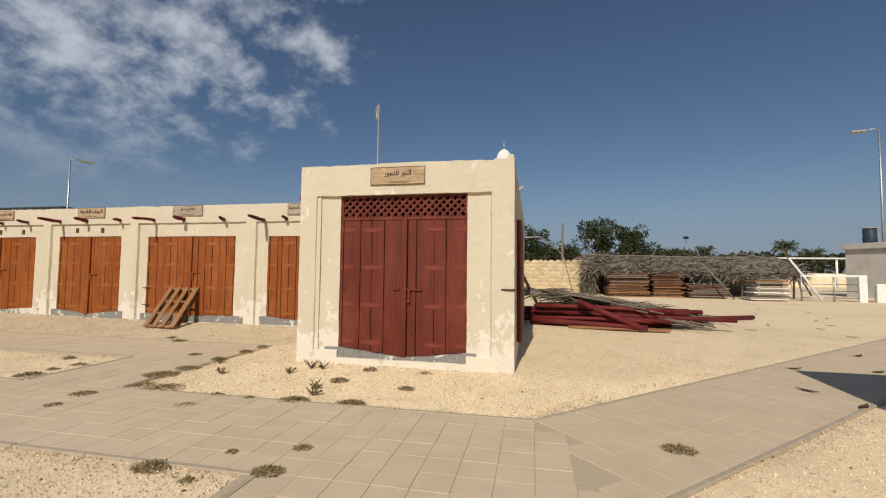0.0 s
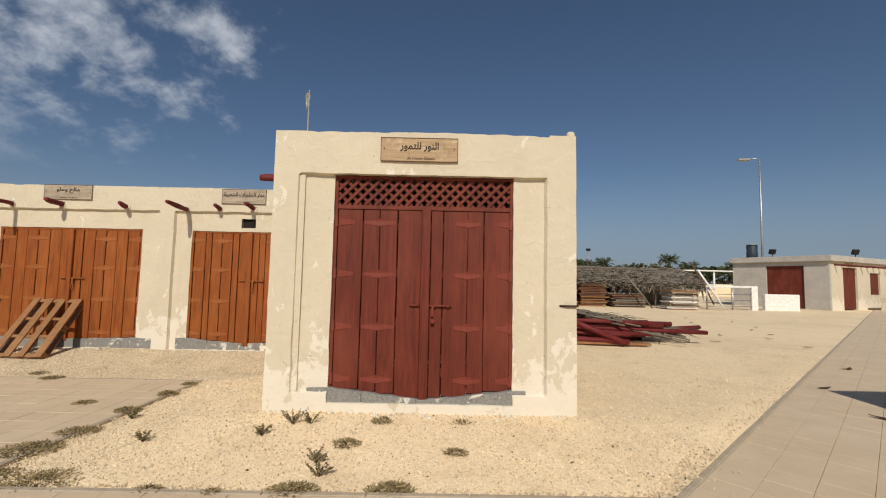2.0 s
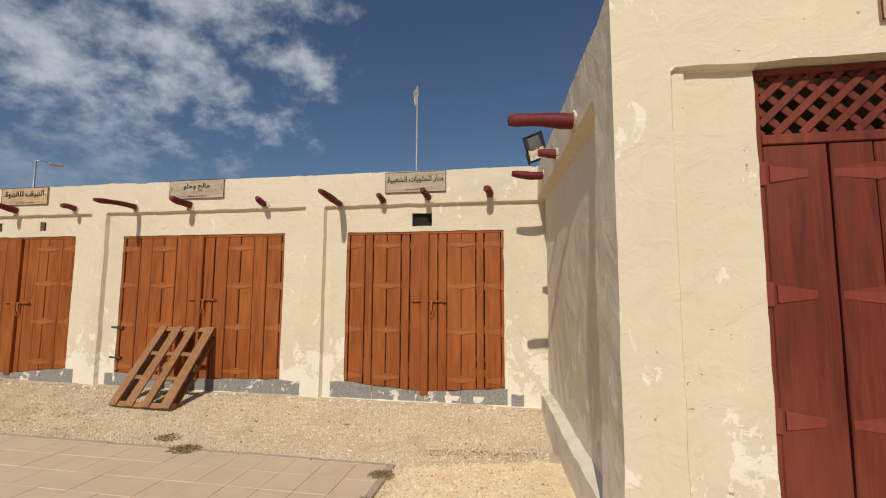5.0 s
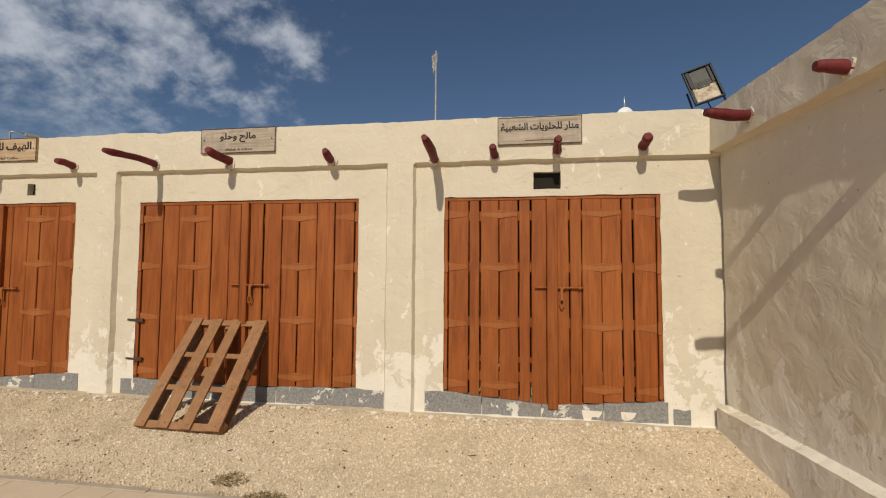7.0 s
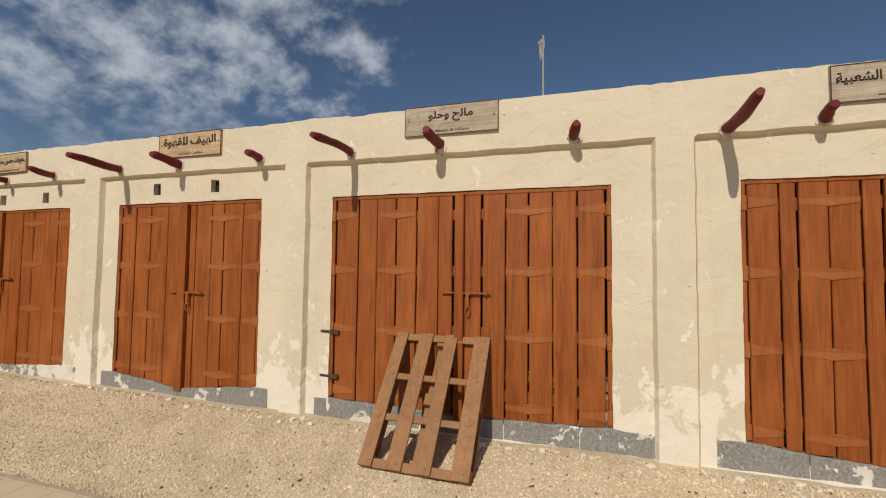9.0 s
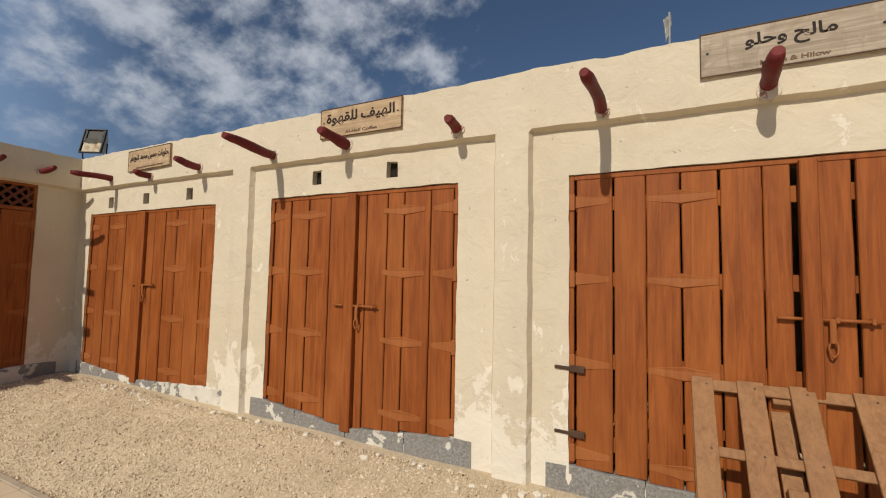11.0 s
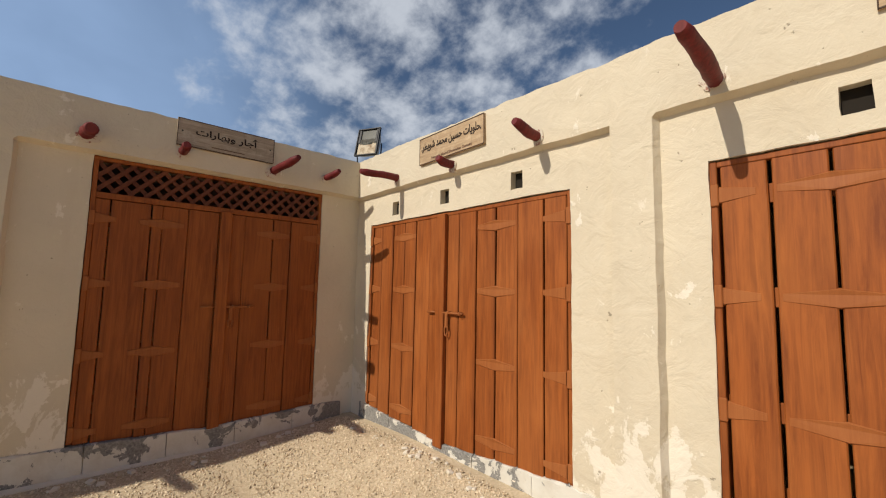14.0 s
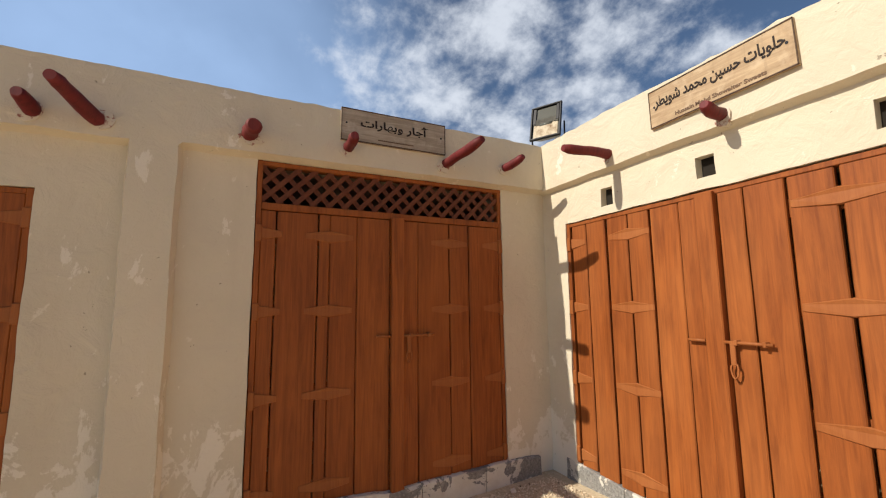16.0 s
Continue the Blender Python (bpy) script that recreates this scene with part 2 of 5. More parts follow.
def gravel_bed(name, low, high, blotch):
    """Crushed limestone: cells of stone, blotches of dust, fine grit."""
    m = Mat(name, 0.95)
    cell = m.voronoi(55, "Color")
    cd = m.voronoi(55)
    big = m.noise(0.6, 5, 0.6)
    c = m.mix(m.ramp(cell, 0.1, 0.9), low, high)
    c = m.mix(m.ramp(big, 0.35, 0.7, 0.0, 0.45), c, blotch)
    c = m.mix(m.ramp(m.noise(0.23, 6, 0.62, 0.5), 0.48, 0.68, 0, 0.4), c, tuple(x * 0.80 for x in low))
    c = m.mix(m.ramp(m.noise(1.7, 6, 0.7, 0.4), 0.50, 0.68, 0, 0.35), c, tuple(x * 0.72 for x in low))
    c = m.mix(m.ramp(m.noise(3.5, 6, 0.7), 0.60, 0.75, 0, 0.45), c, (0.60, 0.45, 0.27))
    c = m.mix(m.ramp(cd, 0.35, 0.75, 0, 0.16), c, (0.30, 0.22, 0.13))
    c = m.mix(m.ramp(m.voronoi(19, "Color"), 0.75, 1.0, 0, 0.35), c, (0.55, 0.42, 0.27))
    c = m.mix(m.ramp(m.noise(60, 3, 0.8), 0.6, 0.75, 0, 0.4), c, (0.46, 0.36, 0.23))
    m.color(c).bump(m.math("SUBTRACT", 1.0, cd), 0.35, 0.008)
    m.bump(m.noise(8, 4), 0.3, 0.02)
    return m.m


GRAVEL = gravel_bed("limestone_gravel_bed", (0.80, 0.61, 0.375), (0.96, 0.78, 0.525), (0.92, 0.745, 0.51))
# A darker, browner bed for the strips along the shop fronts.
COARSE = gravel_bed("darker_coarse_gravel_bed", (0.50, 0.395, 0.26), (0.67, 0.555, 0.39), (0.64, 0.52, 0.365))

m = Mat("limestone_chips", 0.95)
c = m.mix(m.island(), (0.46, 0.365, 0.24), (0.82, 0.69, 0.505))
c = m.mix(m.ramp(m.noise(1.7, 6, 0.7, 0.4), 0.50, 0.68, 0, 0.45), c, (0.42, 0.33, 0.21))
c = m.mix(m.ramp(m.island(), 0.982, 0.986), c, (0.16, 0.11, 0.065))
m.color(c).bump(m.noise(120, 2), 0.3, 0.003)
CHIPS = m.m

m = Mat("sandy_pavers", 0.93)
c = m.mix(m.ramp(m.noise(2.0, 6, 0.65), 0.3, 0.72), (0.57, 0.443, 0.308), (0.665, 0.533, 0.375))
c = m.mix(m.ramp(m.random(), 0, 1, 0, 0.25), c, (0.51, 0.405, 0.278))
c = m.mix(m.ramp(m.noise(160, 2), 0.55, 0.8, 0, 0.3), c, (0.36, 0.28, 0.195))
c = m.mix(m.ramp(m.noise(0.5, 4, 0.6), 0.45, 0.7, 0, 0.3), c, (0.66, 0.55, 0.40))
m.color(c).bump(m.noise(150, 3), 0.2, 0.002)
PAVER = m.m
m = Mat("kerb_concrete", 0.93)
c = m.mix(m.ramp(m.noise(9, 5), 0.3, 0.7), (0.37, 0.305, 0.225), (0.47, 0.39, 0.29))
m.color(c).bump(m.noise(90, 3), 0.3, 0.003)
KERB = m.m
m = Mat("joint_sand", 0.95)
c = m.mix(m.ramp(m.noise(30, 4), 0.3, 0.7), (0.45, 0.36, 0.25), (0.53, 0.43, 0.305))
m.color(c)
JOINT = m.m

m = Mat("rubble_stone", 0.93)
c = m.mix(m.ramp(m.random(), 0, 1), (0.50, 0.38, 0.22), (0.68, 0.56, 0.38))
c = m.mix(m.ramp(m.noise(8, 5), 0.4, 0.7, 0, 0.4), c, (0.40, 0.29, 0.17))
m.color(c).bump(m.noise(14, 5), 0.5, 0.03)
RUBBLE = m.m


def foliage(name, a, b):
    m = Mat(name, 0.7)
    m.color(m.mix(m.island(), a, b))
    m.b.inputs["Specular IOR Level"].default_value = 0.15
    return m.m


LEAF = foliage("dark_green_leaves", (0.022, 0.030, 0.012), (0.07, 0.078, 0.036))
FROND = foliage("palm_fronds", (0.05, 0.065, 0.03), (0.11, 0.12, 0.06))
DRY = foliage("dry_scrub", (0.16, 0.125, 0.055), (0.36, 0.275, 0.14))
SCRUB = foliage("dusty_weed_leaves", (0.13, 0.105, 0.045), (0.30, 0.23, 0.11))
DRY_FROND = foliage("dry_palm_thatch", (0.13, 0.105, 0.075), (0.30, 0.26, 0.20))
DEAD_LEAF = foliage("dead_brown_leaves", (0.085, 0.055, 0.028), (0.13, 0.085, 0.045))
BARK = painted_wood("bark", (0.13, 0.09, 0.06), (0.07, 0.05, 0.035), (0.2, 0.15, 0.1))
m = Mat("floodlight_glass", 0.12)
m.b.inputs["Transmission Weight"].default_value = 0.35
m.color((0.15, 0.15, 0.125))
LAMP_GLASS = m.m
m = Mat("rusty_beige_enamel", 0.7)
m.color(m.mix(m.ramp(m.noise(14, 6, 0.7), 0.45, 0.7), (0.55, 0.47, 0.34), (0.20, 0.11, 0.05)))
RUSTY_BEIGE = m.m
SOOT = make_plain("soot_stain", (0.09, 0.085, 0.07), 0.8, 0.0, 0.35)
# Near-black that puts the shade of vent holes and shop insides into the colour.
m = Mat("interior_shade_black", 0.95)
m.color((0.02, 0.016, 0.012))
INSIDE = m.m


# ---- mesh helpers ----
def mesh_of(name, bm, material):
    me = bpy.data.meshes.new(name)
    bm.normal_update()
    bm.to_mesh(me)
    bm.free()
    me.materials.append(material)
    return me


def part(name, bm, material, parent=None, label="", m=None):
    ob = new(name, bm if isinstance(bm, bpy.types.Mesh) else mesh_of(name, bm, material))
    if parent:
        ob.parent = parent
    if m is not None:
        ob.matrix_basis = m
    return tagged(ob, label)


def thing(name, at, label, category, group="", kind=""):
    ob = new(name)
    ob.empty_display_size = 0.1
    ob.matrix_basis = at
    return tagged(ob, label, category, group, kind)


def block(size, at=(0, 0, 0), bevel=0.0, bm=None, turn=None):
    """A box, centred, with bevelled edges."""
    out = bm or bmesh.new()
    tmp = bmesh.new()
    bmesh.ops.create_cube(tmp, size=1)
    bmesh.ops.scale(tmp, vec=size, verts=tmp.verts)
    if bevel:
        bmesh.ops.bevel(tmp, geom=tmp.edges[:], offset=bevel, segments=1, affect="EDGES")
    if turn is not None:
        bmesh.ops.transform(tmp, matrix=turn, verts=tmp.verts)
    bmesh.ops.translate(tmp, vec=at, verts=tmp.verts)
    me = bpy.data.meshes.new("tmp")
    tmp.to_mesh(me)
    tmp.free()
    out.from_mesh(me)
    bpy.data.meshes.remove(me)
    return out


def span(x0, x1, y0, y1, z0, z1, bevel=0.0, bm=None):
    return block((x1 - x0, y1 - y0, z1 - z0), ((x0 + x1) / 2, (y0 + y1) / 2, (z0 + z1) / 2), bevel, bm)


def tube(points, radii, sides=10, bm=None, wobble=0.0):
    """A round bar along points, capped."""
    bm = bm or bmesh.new()
    rings = []
    pts = [Vector(p) for p in points]
    for i, p in enumerate(pts):
        d = (pts[min(i + 1, len(pts) - 1)] - pts[max(i - 1, 0)]).normalized()
        a = d.orthogonal().normalized() if abs(d.z) > 0.9 else d.cross(Vector((0, 0, 1))).normalized()
        b = d.cross(a)
        r = radii[i] if isinstance(radii, (list, tuple)) else radii
        ring = []
        for k in range(sides):
            w = 1 + wobble * noise.noise(p * 3 + Vector((k * 0.7, i, 0)))
            t = 2 * math.pi * k / sides
            ring.append(bm.verts.new(p + (a * math.cos(t) + b * math.sin(t)) * r * w))
        rings.append(ring)
    for r0, r1 in zip(rings, rings[1:]):
        for k in range(sides):
            f = bm.faces.new((r0[k], r0[(k + 1) % sides], r1[(k + 1) % sides], r1[k]))
            f.smooth = True
    bm.faces.new(rings[0][::-1])
    bm.faces.new(rings[-1])
    return bm


def ridge(u, z, k=0.0):
    return noise.noise(Vector((u * 1.3, z * 1.3, k))) * 0.010 + noise.noise(Vector((u * 5, z * 5, k + 7))) * 0.004


def wall_face(name, o, u_dir, n_dir, length, z0, top, steps, holes, label, thick=0.35, seed=0.0, step=0.06, lumps=1.0):
    """A hand-plastered wall with sunk panels (steps: u0, u1, z0, z1, depth) and openings (holes: u0, u1, z0, z1)."""
    o, u_dir, n_dir = Vector(o), Vector(u_dir), Vector(n_dir)
    us, zs = {0.0, length}, {z0, top}
    for u0, u1, a, b, _ in steps:
        for e in (-0.012, 0.012):
            us |= {u0 + e, u1 + e}
            zs |= {a + e, b + e}
    for u0, u1, a, b in holes:
        us |= {u0, u1}
        zs |= {a, b}

    def lines(keys, lo, hi):
        keys = sorted(k for k in keys if lo <= k <= hi)
        out = []
        for a, b in zip(keys, keys[1:]):
            n = max(1, round((b - a) / step))
            out += [a + (b - a) * i / n for i in range(n)]
        return [v for i, v in enumerate(out + [keys[-1]]) if i == 0 or v - out[i - 1] > 0.003]

    us, zs = lines(us, 0.0, length), lines(zs, z0, top)

    def depth(u, z):
        d = 0.0
        for u0, u1, a, b, s in steps:
            if u0 < u < u1 and a < z < b:
                d = -s
        return d + ridge(u, z, seed) * lumps

    def place(u, d, z):
        return o + u_dir * u + n_dir * d + Vector((0, 0, z))

    verts, index, faces = [], {}, []

    def vert(i, j, d=None):
        key = (i, j, d)
        if key not in index:
            u, z = us[i], zs[j]
            w = noise.noise(Vector((u * 4, z * 4, seed + 3))) * 0.007 + noise.noise(Vector((u * 13, z * 13, seed + 5))) * 0.004
            rise = 0.0
            if j == len(zs) - 1:
                rise = 0.012 * noise.noise(Vector((u * 0.8, 0, seed))) + 0.009 * noise.noise(Vector((u * 6, 2, seed))) + 0.010 * noise.noise(Vector((u * 17, 4, seed)))
                if 0 < i < len(us) - 1 and noise.noise(Vector((u * 3.1, 9, seed))) > 0.42:
                    rise -= 0.014
            edge = 0 if i in (0, len(us) - 1) else w
            index[key] = len(verts)
            verts.append(place(u + edge, depth(u, z) if d is None else d, z + rise + (w if 0 < j < len(zs) - 1 else 0)))
        return index[key]

    def solid(i, j):
        if i < 0 or j < 0 or i >= len(us) - 1 or j >= len(zs) - 1:
            return None
        u, z = (us[i] + us[i + 1]) / 2, (zs[j] + zs[j + 1]) / 2
        return not any(u0 < u < u1 and a < z < b for u0, u1, a, b in holes)

    for i in range(len(us) - 1):
        for j in range(len(zs) - 1):
            if not solid(i, j):
                continue
            faces.append((vert(i, j), vert(i + 1, j), vert(i + 1, j + 1), vert(i, j + 1)))
            for di, dj, a, b in ((-1, 0, (i, j), (i, j + 1)), (1, 0, (i + 1, j + 1), (i + 1, j)), (0, -1, (i + 1, j), (i, j)), (0, 1, (i, j + 1), (i + 1, j + 1))):
                if solid(i + di, j + dj):
                    continue
                faces.append((vert(*a), vert(*b), vert(*b, -thick), vert(*a, -thick)))
    for i in range(len(us) - 1):
        for j in range(len(zs) - 1):
            if solid(i, j):
                faces.append((vert(i, j, -thick), vert(i, j + 1, -thick), vert(i + 1, j + 1, -thick), vert(i + 1, j, -thick)))
    me = bpy.data.meshes.new(name)
    me.from_pydata(verts, [], faces)
    bm = bmesh.new()
    bm.from_mesh(me)
    bmesh.ops.recalc_face_normals(bm, faces=bm.faces[:])
    bm.to_mesh(me)
    bm.free()
    for p in me.polygons:
        p.use_smooth = False
    me.materials.append(CREAM)
    return tagged(new(name, me), label, "wall", kind="structure")


# ---- ground ----
def ground_height(x, y):
    """Gravel level: flush with the paving, banked up against the shop fronts."""
    h = -0.012
    far = max(0.0, min(1.0, (y - 8.15) / 1.25))
    left = max(0.0, min(1.0, (-x - 9.0) / 6.5))
    if x < -3.7:
        h += far * (0.215 + 0.075 * left)
        h += max(0.0, min(1.0, (-15.6 - x) / 1.1)) * 0.20 * (1 - far)
    else:
        near = max(0.0, min(1.0, (y - 5.0) / 1.2))
        h += near * 0.135 * max(0.0, min(1.0, (14 - y) / 6.0)) * max(0.0, min(1.0, (3.0 - x) / 2.5))
    if -6.2 < x <= -3.7 and y < 8.4:
        h += 0.135 * max(0.0, min(1.0, (y - 5.0) / 1.2)) * max(0.0, min(1.0, (x + 5.2) / 1.2)) * (1 - far)
    return h + 0.012 * noise.noise(Vector((x * 1.1, y * 1.1, 0))) + 0.006 * noise.noise(Vector((x * 4, y * 4, 3)))


D = Vector((0.731, 0.682))                      # the way that the slanting path runs
C0, C1 = Vector((0.0, 4.78)), Vector((0.62, 3.0))    # its two inner corners


def side_of(x, y, c):
    return D.x * (y - c.y) - D.y * (x - c.x)


def paved(x, y, grow=0.0):
    """True on the paved walks."""
    g = grow
    if 3.0 - g < y < 4.78 + g and -26 < x < 0.05:
        return True
    if -7.0 - g < x < -5.32 + g and 4.6 < y < 8.1 + g:
        return True
    if 6.42 - g < y < 8.1 + g and -15.42 - g < x < -5.32 + g:
        return True
    if -2.12 - g < x < 0.62 + g and -8 < y < 3.2:
        return True
    slant = side_of(x, y, C0) < g and side_of(x, y, C1) > -g
    return slant and y > 2.4 and (x - C0.x) * D.x + (y - C0.y) * D.y > -3.0 and (x - C0.x) * D.x + (y - C0.y) * D.y < 44 and x > -0.2


def ground_sheet():
    xs = [-1500, -500, -200, -90, -50, -32, -24] + [-20 + 0.16 * i for i in range(176)] + [9, 10.5, 13, 17, 22, 28, 36, 50, 90, 200, 500, 1500]
    ys = [-1500, -500, -150, -50, -20, -9, -5] + [-2 + 0.16 * i for i in range(100)] + [14.6, 16, 18, 21, 25, 30, 38, 50, 80, 200, 500, 1500]
    verts = []
    for y in ys:
        for x in xs:
            z = ground_height(x, y) if abs(x) < 30 and -3 < y < 30 else -0.012
            if paved(x, y, -0.02):
                z = -0.05
            elif paved(x, y, 0.10):
                z = -0.025
            verts.append((x, y, z))
    w = len(xs)
    faces = [(j * w + i, j * w + i + 1, (j + 1) * w + i + 1, (j + 1) * w + i) for j in range(len(ys) - 1) for i in range(w - 1)]
    me = bpy.data.meshes.new("ground")
    me.from_pydata(verts, [], faces)
    me.materials.append(GRAVEL)
    me.materials.append(COARSE)
    for p in me.polygons:
        p.use_smooth = True
        cx, cy = p.center.x, p.center.y
        if -17.5 < cx < -3.6 and 8.0 < cy < 10 or -17.5 < cx < -15.3 and 2 < cy < 10:
            p.material_index = 1
    return tagged(new("ground", me), "pale yellow crushed limestone gravel ground", "ground", kind="structure")


ground_sheet()

# ---- the long row of shops, its two wings ----
Y0, X0 = 9.50, -16.72
row_holes = [(-16.50, -13.89, 0.31, 2.435), (-13.03, -10.93, 0.29, 2.44), (-10.06, -7.40, 0.34, 2.425), (-6.465, -4.335, 0.30, 2.415)]
row_vents = [(-16.08, -15.96, 2.50, 2.64), (-15.28, -15.16, 2.51, 2.65), (-14.43, -14.31, 2.51, 2.65), (-12.485, -12.375, 2.535, 2.675), (-11.63, -11.51, 2.535, 2.675), (-5.55, -5.28, 2.485, 2.66)]
U0 = -17.0
row_panels = [(-17.2, -13.58, 0.2, 2.77, 0.055), (-13.29, -10.61, 0.2, 2.77, 0.055), (-10.33, -7.08, 0.2, 2.77, 0.055), (-6.78, -3.0, 0.2, 2.77, 0.055)]
wall_face("wall_north", (U0, Y0, 0), (1, 0, 0), (0, -1, 0), 13.3, -0.2, 3.225,
          [(a - U0, b - U0, c, d, e) for a, b, c, d, e in row_panels],
          [(a - U0, b - U0, c, d) for a, b, c, d in row_holes + row_vents],
          "cream lime-plastered shop row wall with sunken panels", 0.40, 1.0)
# the west wing faces east
wall_face("wall_west", (X0, 2.0, 0), (0, 1, 0), (1, 0, 0), 7.6, -0.2, 3.215,
          [(0.9, 4.30, 0.2, 2.76, 0.08), (4.58, 7.9, 0.2, 2.78, 0.08)],
          [(1.80, 3.87, 0.38, 2.43), (5.04, 7.08, 0.36, 2.77)],
          "cream plastered wing wall in shade, flaking near its foot", 0.40, 2.0)
# the east wing: its end faces the walk, its flank leans a little off square
E0, E1 = Vector((-3.67, 6.26, 0)), Vector((-3.90, 9.50, 0))
run = (E1 - E0)
flank_len = run.length
run.normalize()
flank_n = Vector((-run.y, run.x, 0))
wall_face("wall_east_flank", E0, run, flank_n, flank_len, -0.2, 3.195,
          [(0.42, flank_len + 0.3, 0.42, 2.80, 0.10)], [], "cream plastered flank wall with rough trowel marks", 0.35, 3.0, 0.035, 1.7)
wall_face("wall_east_end", (-3.67, 6.26, 0), (1, 0, 0), (0, -1, 0), 3.42, -0.2, 3.245,
          [(0.29, 3.08, 0.33, 2.755, 0.055)], [(0.68, 2.72, 0.22, 2.76)],
          "cream plastered end wall around a red double door", 0.35, 4.0)
wall_face("wall_east_back", (-0.25, 6.26, 0), (0, 1, 0), (1, 0, 0), 8.0, -0.2, 3.25, [], [], "cream plastered wall facing the yard", 0.30, 5.0)


tagged(part("parapet_corner", block((0.09, 0.10, 0.09), (-0.30, 6.32, 3.265), 0.02), CREAM), "small raised lump at the parapet corner", "trim", kind="structure")
spout = thing("rain_spout", pose(-0.25, 8.0, 3.06), "small grey metal rain spout on the parapet", "spout")
part("trough", block((0.14, 0.07, 0.015), (0.05, 0, 0.05), 0.004, turn=Matrix.Rotation(-0.5, 4, "Y")), LAMP_GREY, spout)
part("side_plate", block((0.12, 0.012, 0.06), (0.05, -0.035, 0.07), 0.004, turn=Matrix.Rotation(-0.5, 4, "Y")), LAMP_GREY, spout)


def plain_wall(name, x0, x1, y0, y1, z0, z1, material, label):
    return tagged(part(name, span(x0, x1, y0, y1, z0, z1, 0.01), material), label, "wall", kind="structure")


plain_wall("wall_row_back", -21.0, -0.3, 14.0, 14.3, -0.2, 3.2, CREAM, "cream plastered back wall of the shop row")
plain_wall("wall_west_back", -21.3, -21.0, 2.0, 14.3, -0.2, 3.2, CREAM, "cream plastered outer wall of the wing")
plain_wall("wall_west_end", -21.0, -17.1, 1.9, 2.2, -0.2, 3.2, CREAM, "cream plastered end wall of the wing")
for name, box in (("ceiling", (-21.0, -4.05, 9.86, 14.0)), ("ceiling_west", (-21.0, -17.12, 2.2, 9.85)), ("ceiling_east", (-3.5, -0.57, 6.63, 14.0))):
    tagged(part(name, span(box[0], box[1], box[2], box[3], 2.86, 3.02), CONCRETE), "flat concrete roof slab behind a parapet", "roof", kind="structure")
for name, box in (("partition_1", (-4.3, -3.6, 9.9, 14.0)), ("partition_2", (-3.45, -0.6, 10.2, 10.4)), ("partition_3", (-20.9, -17.2, 5.9, 6.2))):
    plain_wall(name, box[0], box[1], box[2], box[3], -0.1, 2.86, INSIDE, "dark inner wall of a shop")


# ---- plinths ----
def plinth(a, b, top, foot, place, label="grey concrete threshold with flaking white paint", material=None, sag=(0.0, 1.0, 0.0)):
    """A rough threshold of concrete blocks under a door, in wall coordinates (along, out, up). sag: the middle, half width and depth of its worn dip."""
    step_ob = thing("door_step", Matrix.Identity(4), label, "door step", "thresholds of the shops")
    count = max(1, round((b - a) / 0.62))
    for q in range(count):
        a0, b0 = a + (b - a) * q / count + 0.003, a + (b - a) * (q + 1) / count - 0.003
        push = 0.005 * noise.noise(Vector((q * 3.7, top, a)))
        bm = bmesh.new()
        n = max(3, int((b0 - a0) / 0.05))
        rows = []
        for i in range(n + 1):
            u = a0 + (b0 - a0) * i / n
            t = top - 0.014 + 0.012 * noise.noise(Vector((u * 7, 1, top))) - sag[2] * max(0.0, 1 - abs(u - sag[0]) / sag[1])
            f = foot + 0.02 * noise.noise(Vector((u * 3, 4, 0)))
            d = -0.030 + push + 0.007 * noise.noise(Vector((u * 9, 2, 2)))
            chip = 0.02 if noise.noise(Vector((u * 11, 6, top))) > 0.35 else 0.006
            mid = (t + f) / 2
            rows.append([bm.verts.new(place(u, dd, zz)) for dd, zz in ((-0.22, t + 0.006), (d - chip, t), (d, t - chip), (d + 0.006 * noise.noise(Vector((u * 12, 8, 1))), mid), (d + 0.006, f - 0.15))])
        for r0, r1 in zip(rows, rows[1:]):
            for k in range(4):
                bm.faces.new((r0[k], r1[k], r1[k + 1], r0[k + 1]))
        bm.faces.new(rows[0])
        bm.faces.new(rows[-1][::-1])
        bmesh.ops.recalc_face_normals(bm, faces=bm.faces[:])
        part("concrete_block", bm, material or PLINTH, step_ob)
    return step_ob


def north(u, d, z):
    return Vector((u, Y0 + 0.02 - d, z))


def west(u, d, z):
    return Vector((X0 - 0.02 + d, u, z))


def south_end(u, d, z):
    return Vector((u, 6.268 - d, z))


plinth(-16.62, -13.62, 0.44, 0.30, north, material=HALF_COATED, sag=(-15.25, 1.3, 0.085))
plinth(-13.20, -10.78, 0.435, 0.27, north, sag=(-12.0, 1.05, 0.105))
plinth(-10.22, -7.02, 0.415, 0.22, north, sag=(-8.73, 1.33, 0.04))
plinth(-6.66, -4.30, 0.425, 0.20, north, sag=(-5.38, 1.07, 0.09))
plinth(-4.26, -4.10, 0.36, 0.22, north, "small grey concrete patch at the wall foot")
plinth(6.60, 9.40, 0.44, 0.25, west, material=COATED, sag=(8.07, 1.0, 0.045))
plinth(2.2, 6.2, 0.44, 0.25, west, material=COATED, sag=(4.83, 1.0, 0.04))
plinth(-3.22, -0.80, 0.385, 0.16, south_end, sag=(-1.95, 1.02, 0.12))


def flank(u, d, z):
    p = E0 + run * u + flank_n * d
    return Vector((p.x, p.y, z))


plinth(0.05, flank_len - 0.1, 0.42, 0.12, flank, "rough flaked footing along the shaded wall", CONCRETE)


